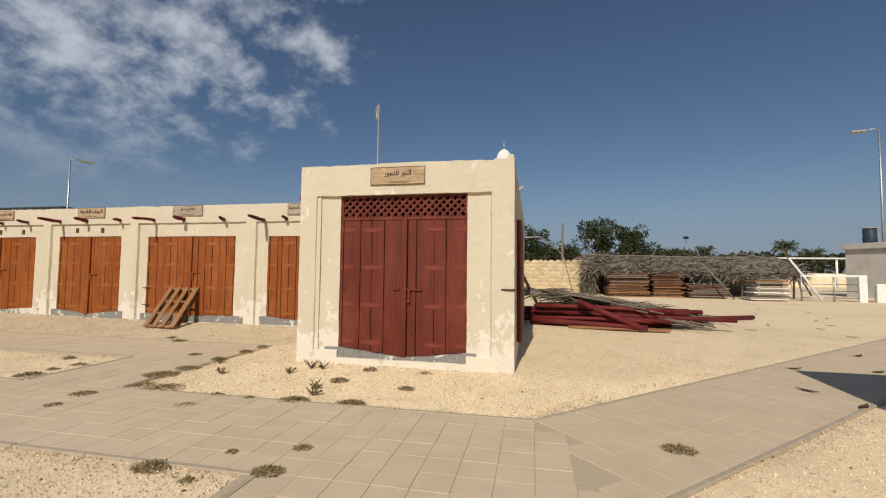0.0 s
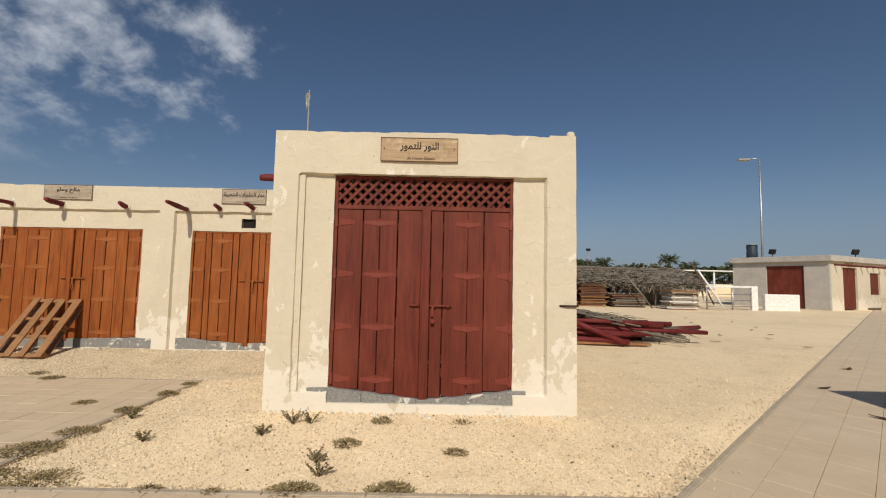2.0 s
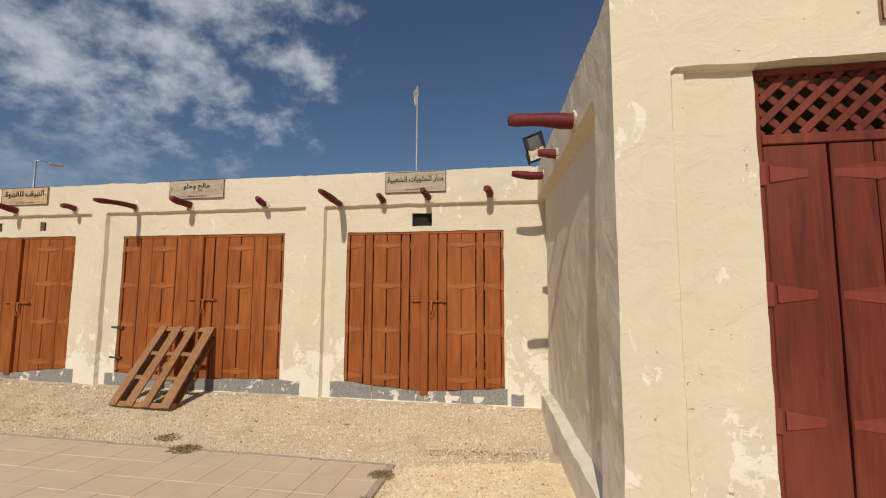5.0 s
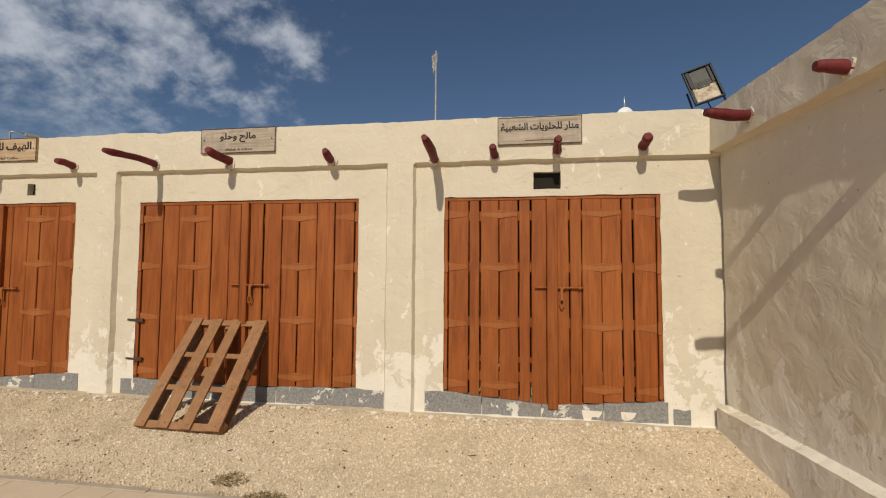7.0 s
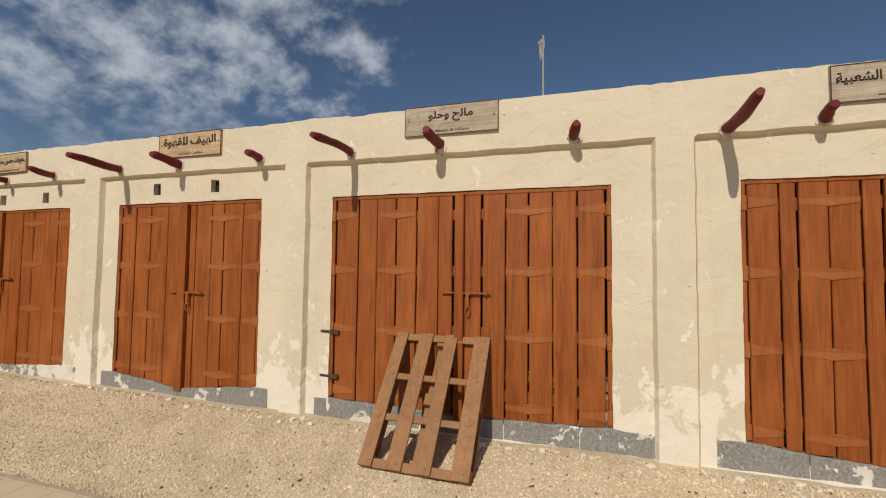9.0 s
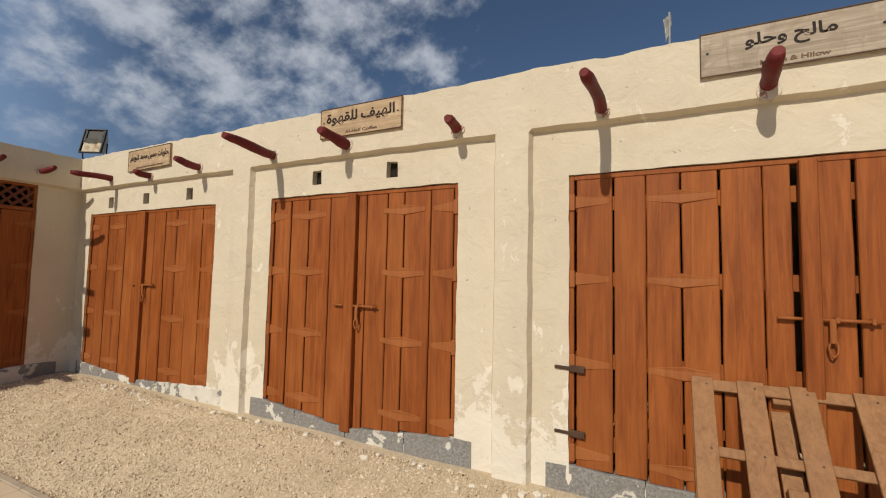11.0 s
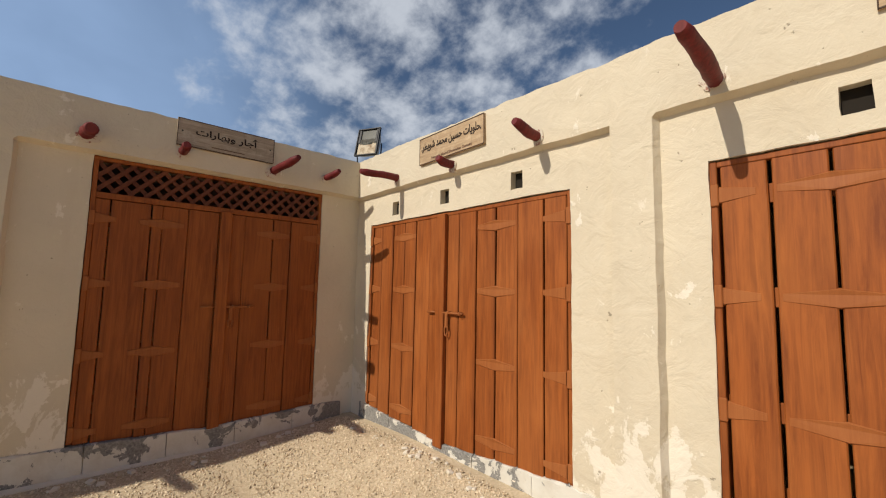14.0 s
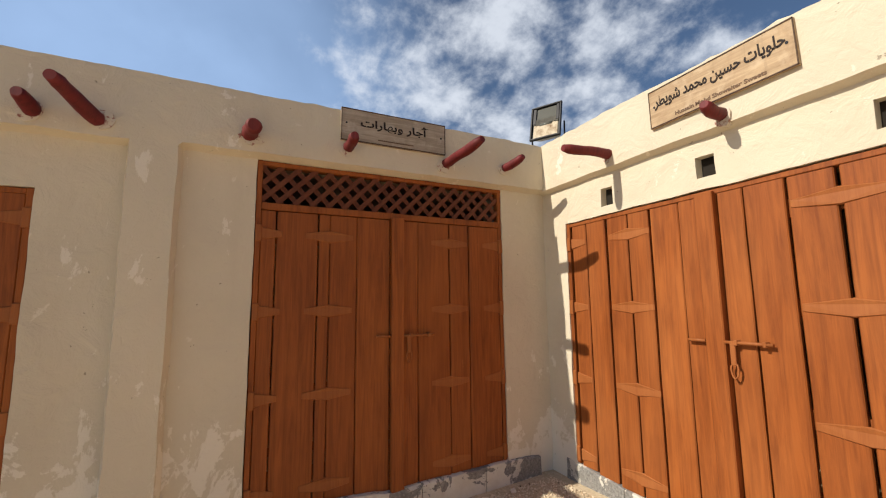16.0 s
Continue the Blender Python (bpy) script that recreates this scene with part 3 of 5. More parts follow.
# ---- doors ----
def strap_mesh(name, w, left, right, h, material):
    """A flat lens-shaped strap: tall at its seam, drawn to points at its ends."""
    bm = bmesh.new()
    low = ([(-w, -0.020)] if left else [(0, -h)]) + ([(0, -h)] if left and right else []) + ([(w, -0.020)] if right else [(0, -h)])
    high = ([(w, 0.020)] if right else [(0, h)]) + ([(0, h)] if left and right else []) + ([(-w, 0.020)] if left else [(0, h)])
    outline = low + high
    back = [bm.verts.new((x, 0, z)) for x, z in outline]
    front = [bm.verts.new((x * 0.97, -0.009 if abs(x) < 0.01 else -0.004, z * 0.86)) for x, z in outline]
    bm.faces.new(front)
    for i in range(len(outline)):
        k = (i + 1) % len(outline)
        bm.faces.new((back[i], back[k], front[k], front[i]))
    bmesh.ops.recalc_face_normals(bm, faces=bm.faces[:])
    return mesh_of(name, bm, material)


def plank_mesh(w, h, seed, material):
    """One board with eased edges and slightly wavy sides."""
    bm = bmesh.new()
    r = random.Random(seed)
    n = 7
    rows = []
    for i in range(n + 1):
        z = h * i / n
        a = -w / 2 + r.uniform(0, 0.004)
        b = w / 2 - r.uniform(0, 0.004)
        rows.append([bm.verts.new(p) for p in ((a, 0.028, z), (a, 0.006, z), (a + 0.006, 0, z), (b - 0.006, 0, z), (b, 0.006, z), (b, 0.028, z))])
    for r0, r1 in zip(rows, rows[1:]):
        for k in range(5):
            bm.faces.new((r0[k], r0[k + 1], r1[k + 1], r1[k]))
    bm.faces.new(rows[0][::-1])
    bm.faces.new(rows[-1])
    bmesh.ops.recalc_face_normals(bm, faces=bm.faces[:])
    return mesh_of("plank", bm, material)


def double_door(name, at, w, h, edges, stile, fulls, halves, wood, strap, label, lattice=0.0, gap=0.0078, bolt_h=1.07, strap_z=None, drop=0.03, slat_wood=None, padlock=False):
    """A pair of ledged plank leaves in a frame; x across, -y out, z up from the sill. edges: board edges as parts of the width."""
    d = thing(name, at, label, "double door", kind="structure")
    fw = 0.035
    total = h + lattice
    frame_ob = part("door_frame", span(0, fw, 0.0, 0.07, 0, total, 0.004, span(w - fw, w, 0.0, 0.07, 0, total, 0.004, span(fw, w - fw, 0.002, 0.07, total - 0.035, total - 0.002, 0.004))), wood, d)
    if lattice:
        part("transom_rail", span(fw, w - fw, -0.004, 0.06, h - 0.005, h + 0.045, 0.004), wood, d)
        part("lattice_head", span(0.0, w, -0.006, 0.055, total - 0.033, total - 0.006, 0.003), wood, d)
        lat = part("lattice", span(fw, w - fw, 0.066, 0.07, h + 0.05, h + 0.055), wood, d, "crossed diagonal lattice slats")
        lo, hi = h + 0.045, total - 0.030
        rise = hi - lo
        slat = 0.118
        count = int((w + rise) / slat) + 2
        for sign, depth in ((1, 0.012), (-1, 0.026)):
            for i in range(-1, count):
                xa = fw + i * slat - (rise if sign > 0 else 0) + 0.02
                p, q = (xa, lo), (xa + rise * sign * 1.0, hi)
                if sign < 0:
                    p, q = (xa, lo), (xa - rise, hi)

                def clip(p, q):
                    (ax, az), (bx, bz) = p, q
                    t0, t1 = 0.0, 1.0
                    for lim, sgn in ((fw, 1), (w - fw, -1)):
                        fa, fb = (ax - lim) * sgn, (bx - lim) * sgn
                        if fa < 0 and fb < 0:
                            return None
                        if fa < 0:
                            t0 = max(t0, fa / (fa - fb))
                        if fb < 0:
                            t1 = min(t1, fa / (fa - fb))
                    if t1 - t0 < 0.06:
                        return None
                    return (ax + (bx - ax) * t0, az + (bz - az) * t0), (ax + (bx - ax) * t1, az + (bz - az) * t1)
                seg = clip(p, q)
                if not seg:
                    continue
                (ax, az), (bx, bz) = seg
                ln = math.hypot(bx - ax, bz - az)
                ang = math.atan2(bz - az, bx - ax)
                bm = block((ln, 0.012, 0.036), (0, 0, 0), 0.002)
                part("slat", bm, slat_wood or wood, lat, m=Matrix.Translation(((ax + bx) / 2, depth, (az + bz) / 2)) @ Matrix.Rotation(-ang, 4, "Y"))
    leaves = []
    s0, s1 = stile
    for side in (0, 1):
        leaf = part("door_leaf", span(fw + 0.005 if side == 0 else s1 * w - 0.01, s0 * w + 0.01 if side == 0 else w - fw - 0.005, 0.052, 0.056, 0.30, 0.36, 0.0), wood, d)
        bm = bmesh.new()
        lo, hi = (fw + 0.004, s0 * w) if side == 0 else (s1 * w, w - fw - 0.004)
        for z in (0.16, 0.71, 1.27, 1.80):
            span(lo, hi, 0.036, 0.052, z - 0.05, z + 0.05, 0.003, bm)
        part("ledge", bm, wood, leaf)
        leaves.append(leaf)
    inner = h - (0.012 if lattice else 0.037)
    k = 0
    for a, b in zip(edges, edges[1:]):
        if abs(a - s0) < 1e-6 and abs(b - s1) < 1e-6 or (b - a) * w < 0.05:
            continue
        mid = (a + b) / 2
        leaf = leaves[0] if mid < s0 else leaves[1]
        k += 1
        r = random.Random(k * 17 + int(w * 1000))
        sag = drop * (1 - abs(mid - 0.5) * 2) * r.uniform(0.9, 1.1) + r.uniform(0, 0.008)
        me = plank_mesh((b - a) * w - gap * r.uniform(0.6, 1.7), inner + sag, k, wood)
        part("plank", me, wood, leaf, m=Matrix.Translation((mid * w, 0.004 + r.uniform(0, 0.006), -sag)) @ Matrix.Rotation(r.uniform(-0.0025, 0.0025), 4, "Y"))
    sm = span(s0 * w, s1 * w, -0.035, 0.03, -drop - 0.035, inner + 0.02, 0.006)
    part("meeting_stile", sm, wood, leaves[0 if s0 < 0.5 else 1])
    zs = strap_z or (0.075, 0.685, 1.27, 1.815)
    for c, hw in fulls:
        me = strap_mesh("strap", hw * w, True, True, 0.047, strap)
        for z in zs:
            part("strap", me, strap, leaves[0 if c < 0.5 else 1], m=Matrix.Translation((c * w, 0.0085, z)))
    for c, hw, right in halves:
        me = strap_mesh("strap", hw * w, not right, right, 0.047, strap)
        for z in zs:
            part("strap", me, strap, leaves[0 if c < 0.5 else 1], m=Matrix.Translation((c * w, 0.0085, z)))
            if c < 0.1 or c > 0.9:
                knuckle = span(-0.02, 0.02, -0.012, 0.01, -0.06, 0.06, 0.005)
                part("hinge", knuckle, strap, leaves[0 if c < 0.5 else 1], m=Matrix.Translation((0.022 if c < 0.5 else w - 0.022, 0.0, z)))
    # sliding bolt, hasp and padlock
    bx = s1 * w + 0.01
    bolt = part("bolt", tube([(bx - 0.02, -0.025, bolt_h), (bx + 0.24, -0.025, bolt_h)], 0.010), strap, leaves[1])
    part("bolt_keep", tube([(s0 * w - 0.12, -0.02, bolt_h), (s0 * w - 0.005, -0.02, bolt_h)], 0.010), strap, leaves[0])
    for x in (bx + 0.05, bx + 0.20):
        part("staple", span(x - 0.009, x + 0.009, -0.04, 0.004, bolt_h - 0.016, bolt_h + 0.016, 0.003), strap, bolt)
    part("hasp", span(bx + 0.015, bx + 0.045, -0.038, -0.022, bolt_h - 0.13, bolt_h, 0.004), strap, bolt)
    if padlock:
        lock = block((0.045, 0.022, 0.05), (bx + 0.03, -0.045, bolt_h - 0.17), 0.006)
        tube([(bx + 0.016, -0.045, bolt_h - 0.15), (bx + 0.018, -0.045, bolt_h - 0.115), (bx + 0.042, -0.045, bolt_h - 0.115), (bx + 0.044, -0.045, bolt_h - 0.15)], 0.004, 6, lock)
        part("padlock", lock, strap, bolt, "small painted padlock")
    else:
        loop = [(bx + 0.03 + 0.020 * math.sin(a) * (1 - 0.3 * math.cos(a)), -0.030, bolt_h - 0.16 - 0.045 * math.cos(a)) for a in [0.5 * i for i in range(14)]]
        part("hasp_loop", tube(loop, 0.006, 6), strap, bolt)
    return d


def fit_edges(a, b, left, right, s0, s1):
    return [a] + left + [s0, s1] + right + [b]


YD = Y0 + 0.055 + 0.010
double_door("door_1", pose(-16.50, YD, 0.43), 2.61, 2.0, fit_edges(0.017, 0.983, [0.084, 0.166, 0.245, 0.318, 0.404], [0.561, 0.644, 0.728, 0.815, 0.909], 0.458, 0.502), (0.458, 0.502),
            [(0.245, 0.072), (0.728, 0.08)], [(0.02, 0.06, True), (0.98, 0.075, False)], ORANGE, ORANGE_STRAP, "closed orange-stained double plank door with gaps between boards", gap=0.0078, drop=0.085)
double_door("door_2", pose(-13.03, YD, 0.43), 2.10, 2.005, fit_edges(0.02, 0.98, [0.126, 0.237, 0.365], [0.566, 0.673, 0.753, 0.876], 0.467, 0.520), (0.467, 0.520),
            [(0.237, 0.10), (0.753, 0.10)], [(0.02, 0.08, True), (0.98, 0.09, False)], ORANGE, ORANGE_STRAP, "closed orange-stained double plank door with iron bolt", gap=0.0078, bolt_h=0.97, drop=0.105)
double_door("door_3", pose(-10.06, YD, 0.41), 2.66, 2.01, fit_edges(0.016, 0.982, [0.11, 0.187, 0.264, 0.344, 0.426, 0.481], [0.584, 0.665, 0.742, 0.82, 0.897], 0.490, 0.522), (0.490, 0.522),
            [(0.264, 0.075), (0.742, 0.076)], [(0.017, 0.085, True), (0.981, 0.08, False)], ORANGE, ORANGE_STRAP, "orange-stained double plank door behind a leaning pallet", gap=0.0078, drop=0.04)
double_door("door_4", pose(-6.465, YD, 0.42), 2.13, 1.995, fit_edges(0.02, 0.982, [0.121, 0.176, 0.267, 0.359, 0.416], [0.595, 0.65, 0.74, 0.83, 0.881], 0.490, 0.538), (0.490, 0.538),
            [(0.267, 0.088), (0.74, 0.087)], [(0.024, 0.09, True), (0.976, 0.09, False)], ORANGE, ORANGE_STRAP, "closed orange-stained double plank door below a small vent", gap=0.0078, drop=0.09)
XD = X0 - 0.08 - 0.010
double_door("door_5", pose(XD, 7.045, 0.43, 0, 0, 90), 2.035, 1.99, fit_edges(0.017, 0.983, [0.07, 0.213, 0.254, 0.355], [0.602, 0.742, 0.833], 0.487, 0.537), (0.487, 0.537),
            [(0.254, 0.085), (0.742, 0.085)], [(0.02, 0.07, True), (0.98, 0.08, False)], ORANGE, ORANGE_STRAP, "shaded orange-stained double door under a lattice transom", lattice=0.35, gap=0.0025, slat_wood=LATTICE_SHADE_BROWN, drop=0.045)
double_door("door_6", pose(XD, 3.80, 0.44, 0, 0, 90), 2.07, 1.99, fit_edges(0.017, 0.983, [0.13, 0.24, 0.36], [0.602, 0.742, 0.833], 0.487, 0.537), (0.487, 0.537),
            [(0.24, 0.085), (0.742, 0.085)], [(0.02, 0.07, True), (0.98, 0.08, False)], ORANGE, ORANGE_STRAP, "orange-stained double door in the shaded wing", gap=0.005, drop=0.04)
double_door("door_7", pose(-2.99, 6.345, 0.38), 2.04, 1.995, fit_edges(0.017, 0.985, [0.16, 0.255, 0.355], [0.61, 0.75, 0.84], 0.49, 0.54), (0.49, 0.54),
            [(0.255, 0.09), (0.75, 0.075)], [(0.03, 0.085, True), (0.985, 0.075, False)], OXBLOOD, RED_STRAP, "closed oxblood-red double plank door under a lattice transom", lattice=0.385, gap=0.004, drop=0.12, padlock=True, bolt_h=0.91, strap_z=(0.08, 0.66, 1.25, 1.84))


# ---- projecting roof poles ----
def roof_pole(base, out, length, r, rise, side, seed):
    """A red-painted mangrove pole end: knobbly, drooping or tilted, with a splash of paint at its root."""
    out = Vector(out)
    across = Vector((0, 0, 1)).cross(out)
    rr = random.Random(seed)
    pts, radii = [], []
    n = 9
    for i in range(n + 1):
        t = i / n
        p = Vector(base) + out * (length * t - 0.12 * (1 - t)) + Vector((0, 0, rise * t + 0.012 * math.sin(t * 5 + seed))) + across * (side * t + 0.012 * math.sin(t * 4 + seed * 2))
        pts.append(p)
        radii.append(r * (1 - 0.12 * t) * (1.0 + 0.05 * math.sin(t * 9 + seed)) * (0.72 if i == n else 1))
    ob = part("roof_pole", tube(pts, radii, 12, None, 0.14), POLE_RED)
    ring = bmesh.new()
    rim = []
    for k in range(18):
        a = 2 * math.pi * k / 18
        q = r * (1.30 + 0.45 * noise.noise(Vector((math.cos(a) * 1.6, math.sin(a) * 1.6, seed * 3.1))))
        rim.append(Vector(base) + across * q * math.cos(a) + Vector((0, 0, q * math.sin(a))))
    front = [ring.verts.new(p + out * 0.012) for p in rim]
    back = [ring.verts.new(p - out * 0.03) for p in rim]
    ring.faces.new(front)
    for k in range(18):
        ring.faces.new((back[k], back[(k + 1) % 18], front[(k + 1) % 18], front[k]))
    bmesh.ops.recalc_face_normals(ring, faces=ring.faces[:])
    part("mortar_collar", ring, COLLAR, ob, "pale mortar collar smeared with red paint")
    return tagged(ob, "dark red painted pole end jutting from the parapet", "roof pole", "pole ends along the parapets")


S = (0, -1, 0)
for k, (x, z, ln, r, rise, side) in enumerate([
        (-15.93, 2.86, 0.44, 0.040, 0.02, 0.0), (-15.06, 2.82, 0.20, 0.040, 0.04, 0.02), (-14.12, 2.85, 0.30, 0.042, 0.03, 0.0),
        (-12.98, 2.87, 0.60, 0.046, 0.01, 0.06), (-12.03, 2.86, 0.33, 0.050, 0.04, -0.03), (-10.92, 2.85, 0.22, 0.044, 0.03, 0.0),
        (-9.83, 2.85, 0.62, 0.040, 0.01, -0.03), (-8.90, 2.83, 0.34, 0.050, 0.08, -0.01), (-7.69, 2.83, 0.22, 0.046, 0.05, 0.0),
        (-6.56, 2.81, 0.62, 0.046, 0.03, 0.0), (-5.945, 2.82, 0.18, 0.042, 0.05, 0.0), (-5.29, 2.84, 0.30, 0.042, 0.06, -0.06), (-4.49, 2.85, 0.26, 0.050, 0.06, -0.05)]):
    roof_pole((x, Y0, z), S, ln, r, rise, side, k)
W = (1, 0, 0)
for k, (y, z, ln, r, rise, side) in enumerate([
        (3.0, 2.86, 0.3, 0.045, 0.0, 0.0), (4.4, 2.86, 0.3, 0.045, 0.0, 0.0), (5.84, 2.86, 0.16, 0.045, 0.03, 0.0), (6.17, 2.86, 0.42, 0.045, 0.05, -0.12), (6.99, 2.90, 0.19, 0.058, 0.02, 0.0),
        (7.65, 2.90, 0.27, 0.042, 0.03, 0.0), (8.46, 2.88, 0.50, 0.042, 0.08, 0.09), (9.06, 2.93, 0.22, 0.038, 0.06, 0.05)]):
    roof_pole((X0, y, z), W, ln, r, rise, side, k + 20)
for k, (y, z, ln, r) in enumerate([(8.90, 2.94, 0.36, 0.048), (8.00, 2.89, 0.17, 0.045), (7.20, 2.89, 0.48, 0.056)]):
    t = (y - E0.y) / run.y
    b = E0 + run * t
    roof_pole((b.x, b.y, z), flank_n, ln, r, 0.01, 0.0, k + 40)

# ---- plates in the little vents, their black standing for the shade inside ----
for a, b, c, d in row_vents:
    tagged(part("vent", span(a - 0.02, b + 0.02, Y0 + 0.115, Y0 + 0.135, c - 0.02, d + 0.02), INSIDE), "near-black plate standing for the shade inside a small vent", "vent", "vents above the doors")

# ---- signs ----
FORMS = {  # isolated, final, initial, medial
    "ا": "ﺍﺎﺍﺎ", "أ": "ﺃﺄﺃﺄ", "ب": "ﺏﺐﺑﺒ", "ت": "ﺕﺖﺗﺘ", "ة": "ﺓﺔﺓﺔ", "ج": "ﺝﺞﺟﺠ", "ح": "ﺡﺢﺣﺤ", "د": "ﺩﺪﺩﺪ", "ر": "ﺭﺮﺭﺮ", "س": "ﺱﺲﺳﺴ", "ش": "ﺵﺶﺷﺸ",
    "ط": "ﻁﻂﻃﻄ", "ع": "ﻉﻊﻋﻌ", "ف": "ﻑﻒﻓﻔ", "ق": "ﻕﻖﻗﻘ", "ل": "ﻝﻞﻟﻠ", "م": "ﻡﻢﻣﻤ", "ن": "ﻥﻦﻧﻨ", "ه": "ﻩﻪﻫﻬ", "و": "ﻭﻮﻭﻮ", "ي": "ﻱﻲﻳﻴ"}
BREAKS = set("اأدروة")


def shaped(text):
    """Arabic letters as joined forms, in drawing order."""
    words = []
    for word in text.split(" "):
        out = []
        for i, ch in enumerate(word):
            before = i > 0 and word[i - 1] not in BREAKS
            after = i < len(word) - 1 and ch not in BREAKS
            out.append(FORMS[ch][(3 if after else 1) if before else (2 if after else 0)])
        words.append("".join(reversed(out)))
    return " ".join(reversed(words))


def lettering(text, width, height, at, parent, name="painted_word", ink=INK):
    """Words in the built-in font, each a mesh of its own, set on one line and fitted to width and height."""
    words, cursor = [], 0.0
    for word in text.split(" "):
        cu = bpy.data.curves.new("letters", "FONT")
        cu.body, cu.extrude, cu.offset = word, 0.0015, 0.022
        tmp = new("letters", cu)
        bpy.context.view_layer.update()
        me = bpy.data.meshes.new_from_object(tmp.evaluated_get(bpy.context.evaluated_depsgraph_get()))
        bpy.data.objects.remove(tmp)
        if not len(me.vertices):
            continue
        co = np.array([v.co for v in me.vertices])
        me.transform(Matrix.Translation((cursor - co[:, 0].min(), 0, 0)))
        words.append((me, co[:, 1].min(), co[:, 1].max()))
        cursor += co[:, 0].max() - co[:, 0].min() + 0.28
    total = max(cursor - 0.28, 1e-3)
    lo, hi = min(w[1] for w in words), max(w[2] for w in words)
    fit = Matrix.Diagonal((width / total, height / (hi - lo), 1, 1)) @ Matrix.Translation((-total / 2, -(lo + hi) / 2, 0))
    for me, _, _ in words:
        me.transform(fit)
        me.materials.clear()
        me.materials.append(ink)
        ob = new(name, me)
        ob.parent = parent
        ob.matrix_basis = Matrix.Translation(at) @ Matrix.Rotation(radians(90), 4, "X")


def sign(at, w, h, arabic, latin, board, seed, label, aw=0.62, ah=0.42, ax=0.0):
    """A thin weathered board: worn edge, painted lettering, screws."""
    s = thing("shop_sign", at, label, "sign", "shop signs on the parapets")
    bm = bmesh.new()
    n = 24
    rows = []
    for i in range(n + 1):
        x = -w / 2 + w * i / n
        t = h / 2 + 0.006 * noise.noise(Vector((x * 9, seed, 0)))
        b = -h / 2 + 0.004 * noise.noise(Vector((x * 9, seed, 5)))
        rows.append([bm.verts.new(p) for p in ((x, 0, b), (x, -0.022, b), (x, -0.022, t), (x, 0, t))])
    for r0, r1 in zip(rows, rows[1:]):
        for k in range(4):
            bm.faces.new((r0[k], r1[k], r1[(k + 1) % 4], r0[(k + 1) % 4]))
    bm.faces.new(rows[0])
    bm.faces.new(rows[-1][::-1])
    bmesh.ops.recalc_face_normals(bm, faces=bm.faces[:])
    part("board", bm, board, s)
    for z in (-h / 2 + 0.003, h / 2 - 0.003):
        rim = bmesh.new()
        block((w, 0.006, 0.008), (0, -0.0225, z), 0.001, rim)
        part("worn_edge", rim, SIGN_EDGE, s)
    for x in (-w / 2 + 0.003, w / 2 - 0.003):
        part("worn_edge", block((0.006, 0.006, h), (x, -0.0225, 0), 0.001), SIGN_EDGE, s)
    for x in (-w / 2 + 0.04, w / 2 - 0.04):
        part("screw", tube([(x, -0.018, 0.01), (x, -0.0255, 0.01)], 0.008, 8), BLACK, s)
    lettering(shaped(arabic), w * aw, h * ah, (ax, -0.0235, h * 0.12), s)
    if latin:
        lettering(latin, w * min(0.62, 0.028 * len(latin)), h * 0.10, (0.02, -0.0235, -h * 0.36), s, "small_word", FADED_INK)
    else:
        part("small_lettering", block((w * 0.34, 0.002, h * 0.035), (0, -0.0235, -h * 0.36)), FADED_INK, s, "worn unreadable line of small print")
    return s


sign(pose(-2.035, 6.262, 3.045), 0.875, 0.275, "النور للتمور", "Al Noor Dates", SIGN_WOOD, 1, "tan wooden sign with dark painted script above a red door", 0.50, 0.40)
sign(pose(-5.495, Y0, 3.07), 0.83, 0.28, "منار للحلويات الشعبية", "", SIGN_GREY, 2, "weathered wooden sign with a line of dark script", 0.92, 0.34)
sign(pose(-8.795, Y0, 3.09), 0.90, 0.28, "مالح وحلو", "Maleh & Hilow", SIGN_GREY, 3, "weathered wooden sign with two dark script words", 0.48, 0.40)
sign(pose(-11.89, Y0, 3.085), 0.90, 0.28, "الهيف للقهوة", "Al-Haif Coffee", SIGN_WOOD, 4, "tan wooden coffee shop sign with dark script", 0.84, 0.44)
sign(pose(-15.09, Y0, 3.06, 0, -1, 0), 0.87, 0.265, "حلويات حسين محمد شويطر", "Hussain Mohd Showaiter Sweets", SIGN_WOOD, 5, "tan wooden sweet shop sign with dark script", 0.90, 0.38)
sign(pose(X0, 8.035, 3.10, 0, 0, 90), 0.87, 0.255, "أجار وبهارات", "", SIGN_GREY, 6, "shaded grey wooden sign with dark script", 0.66, 0.40)


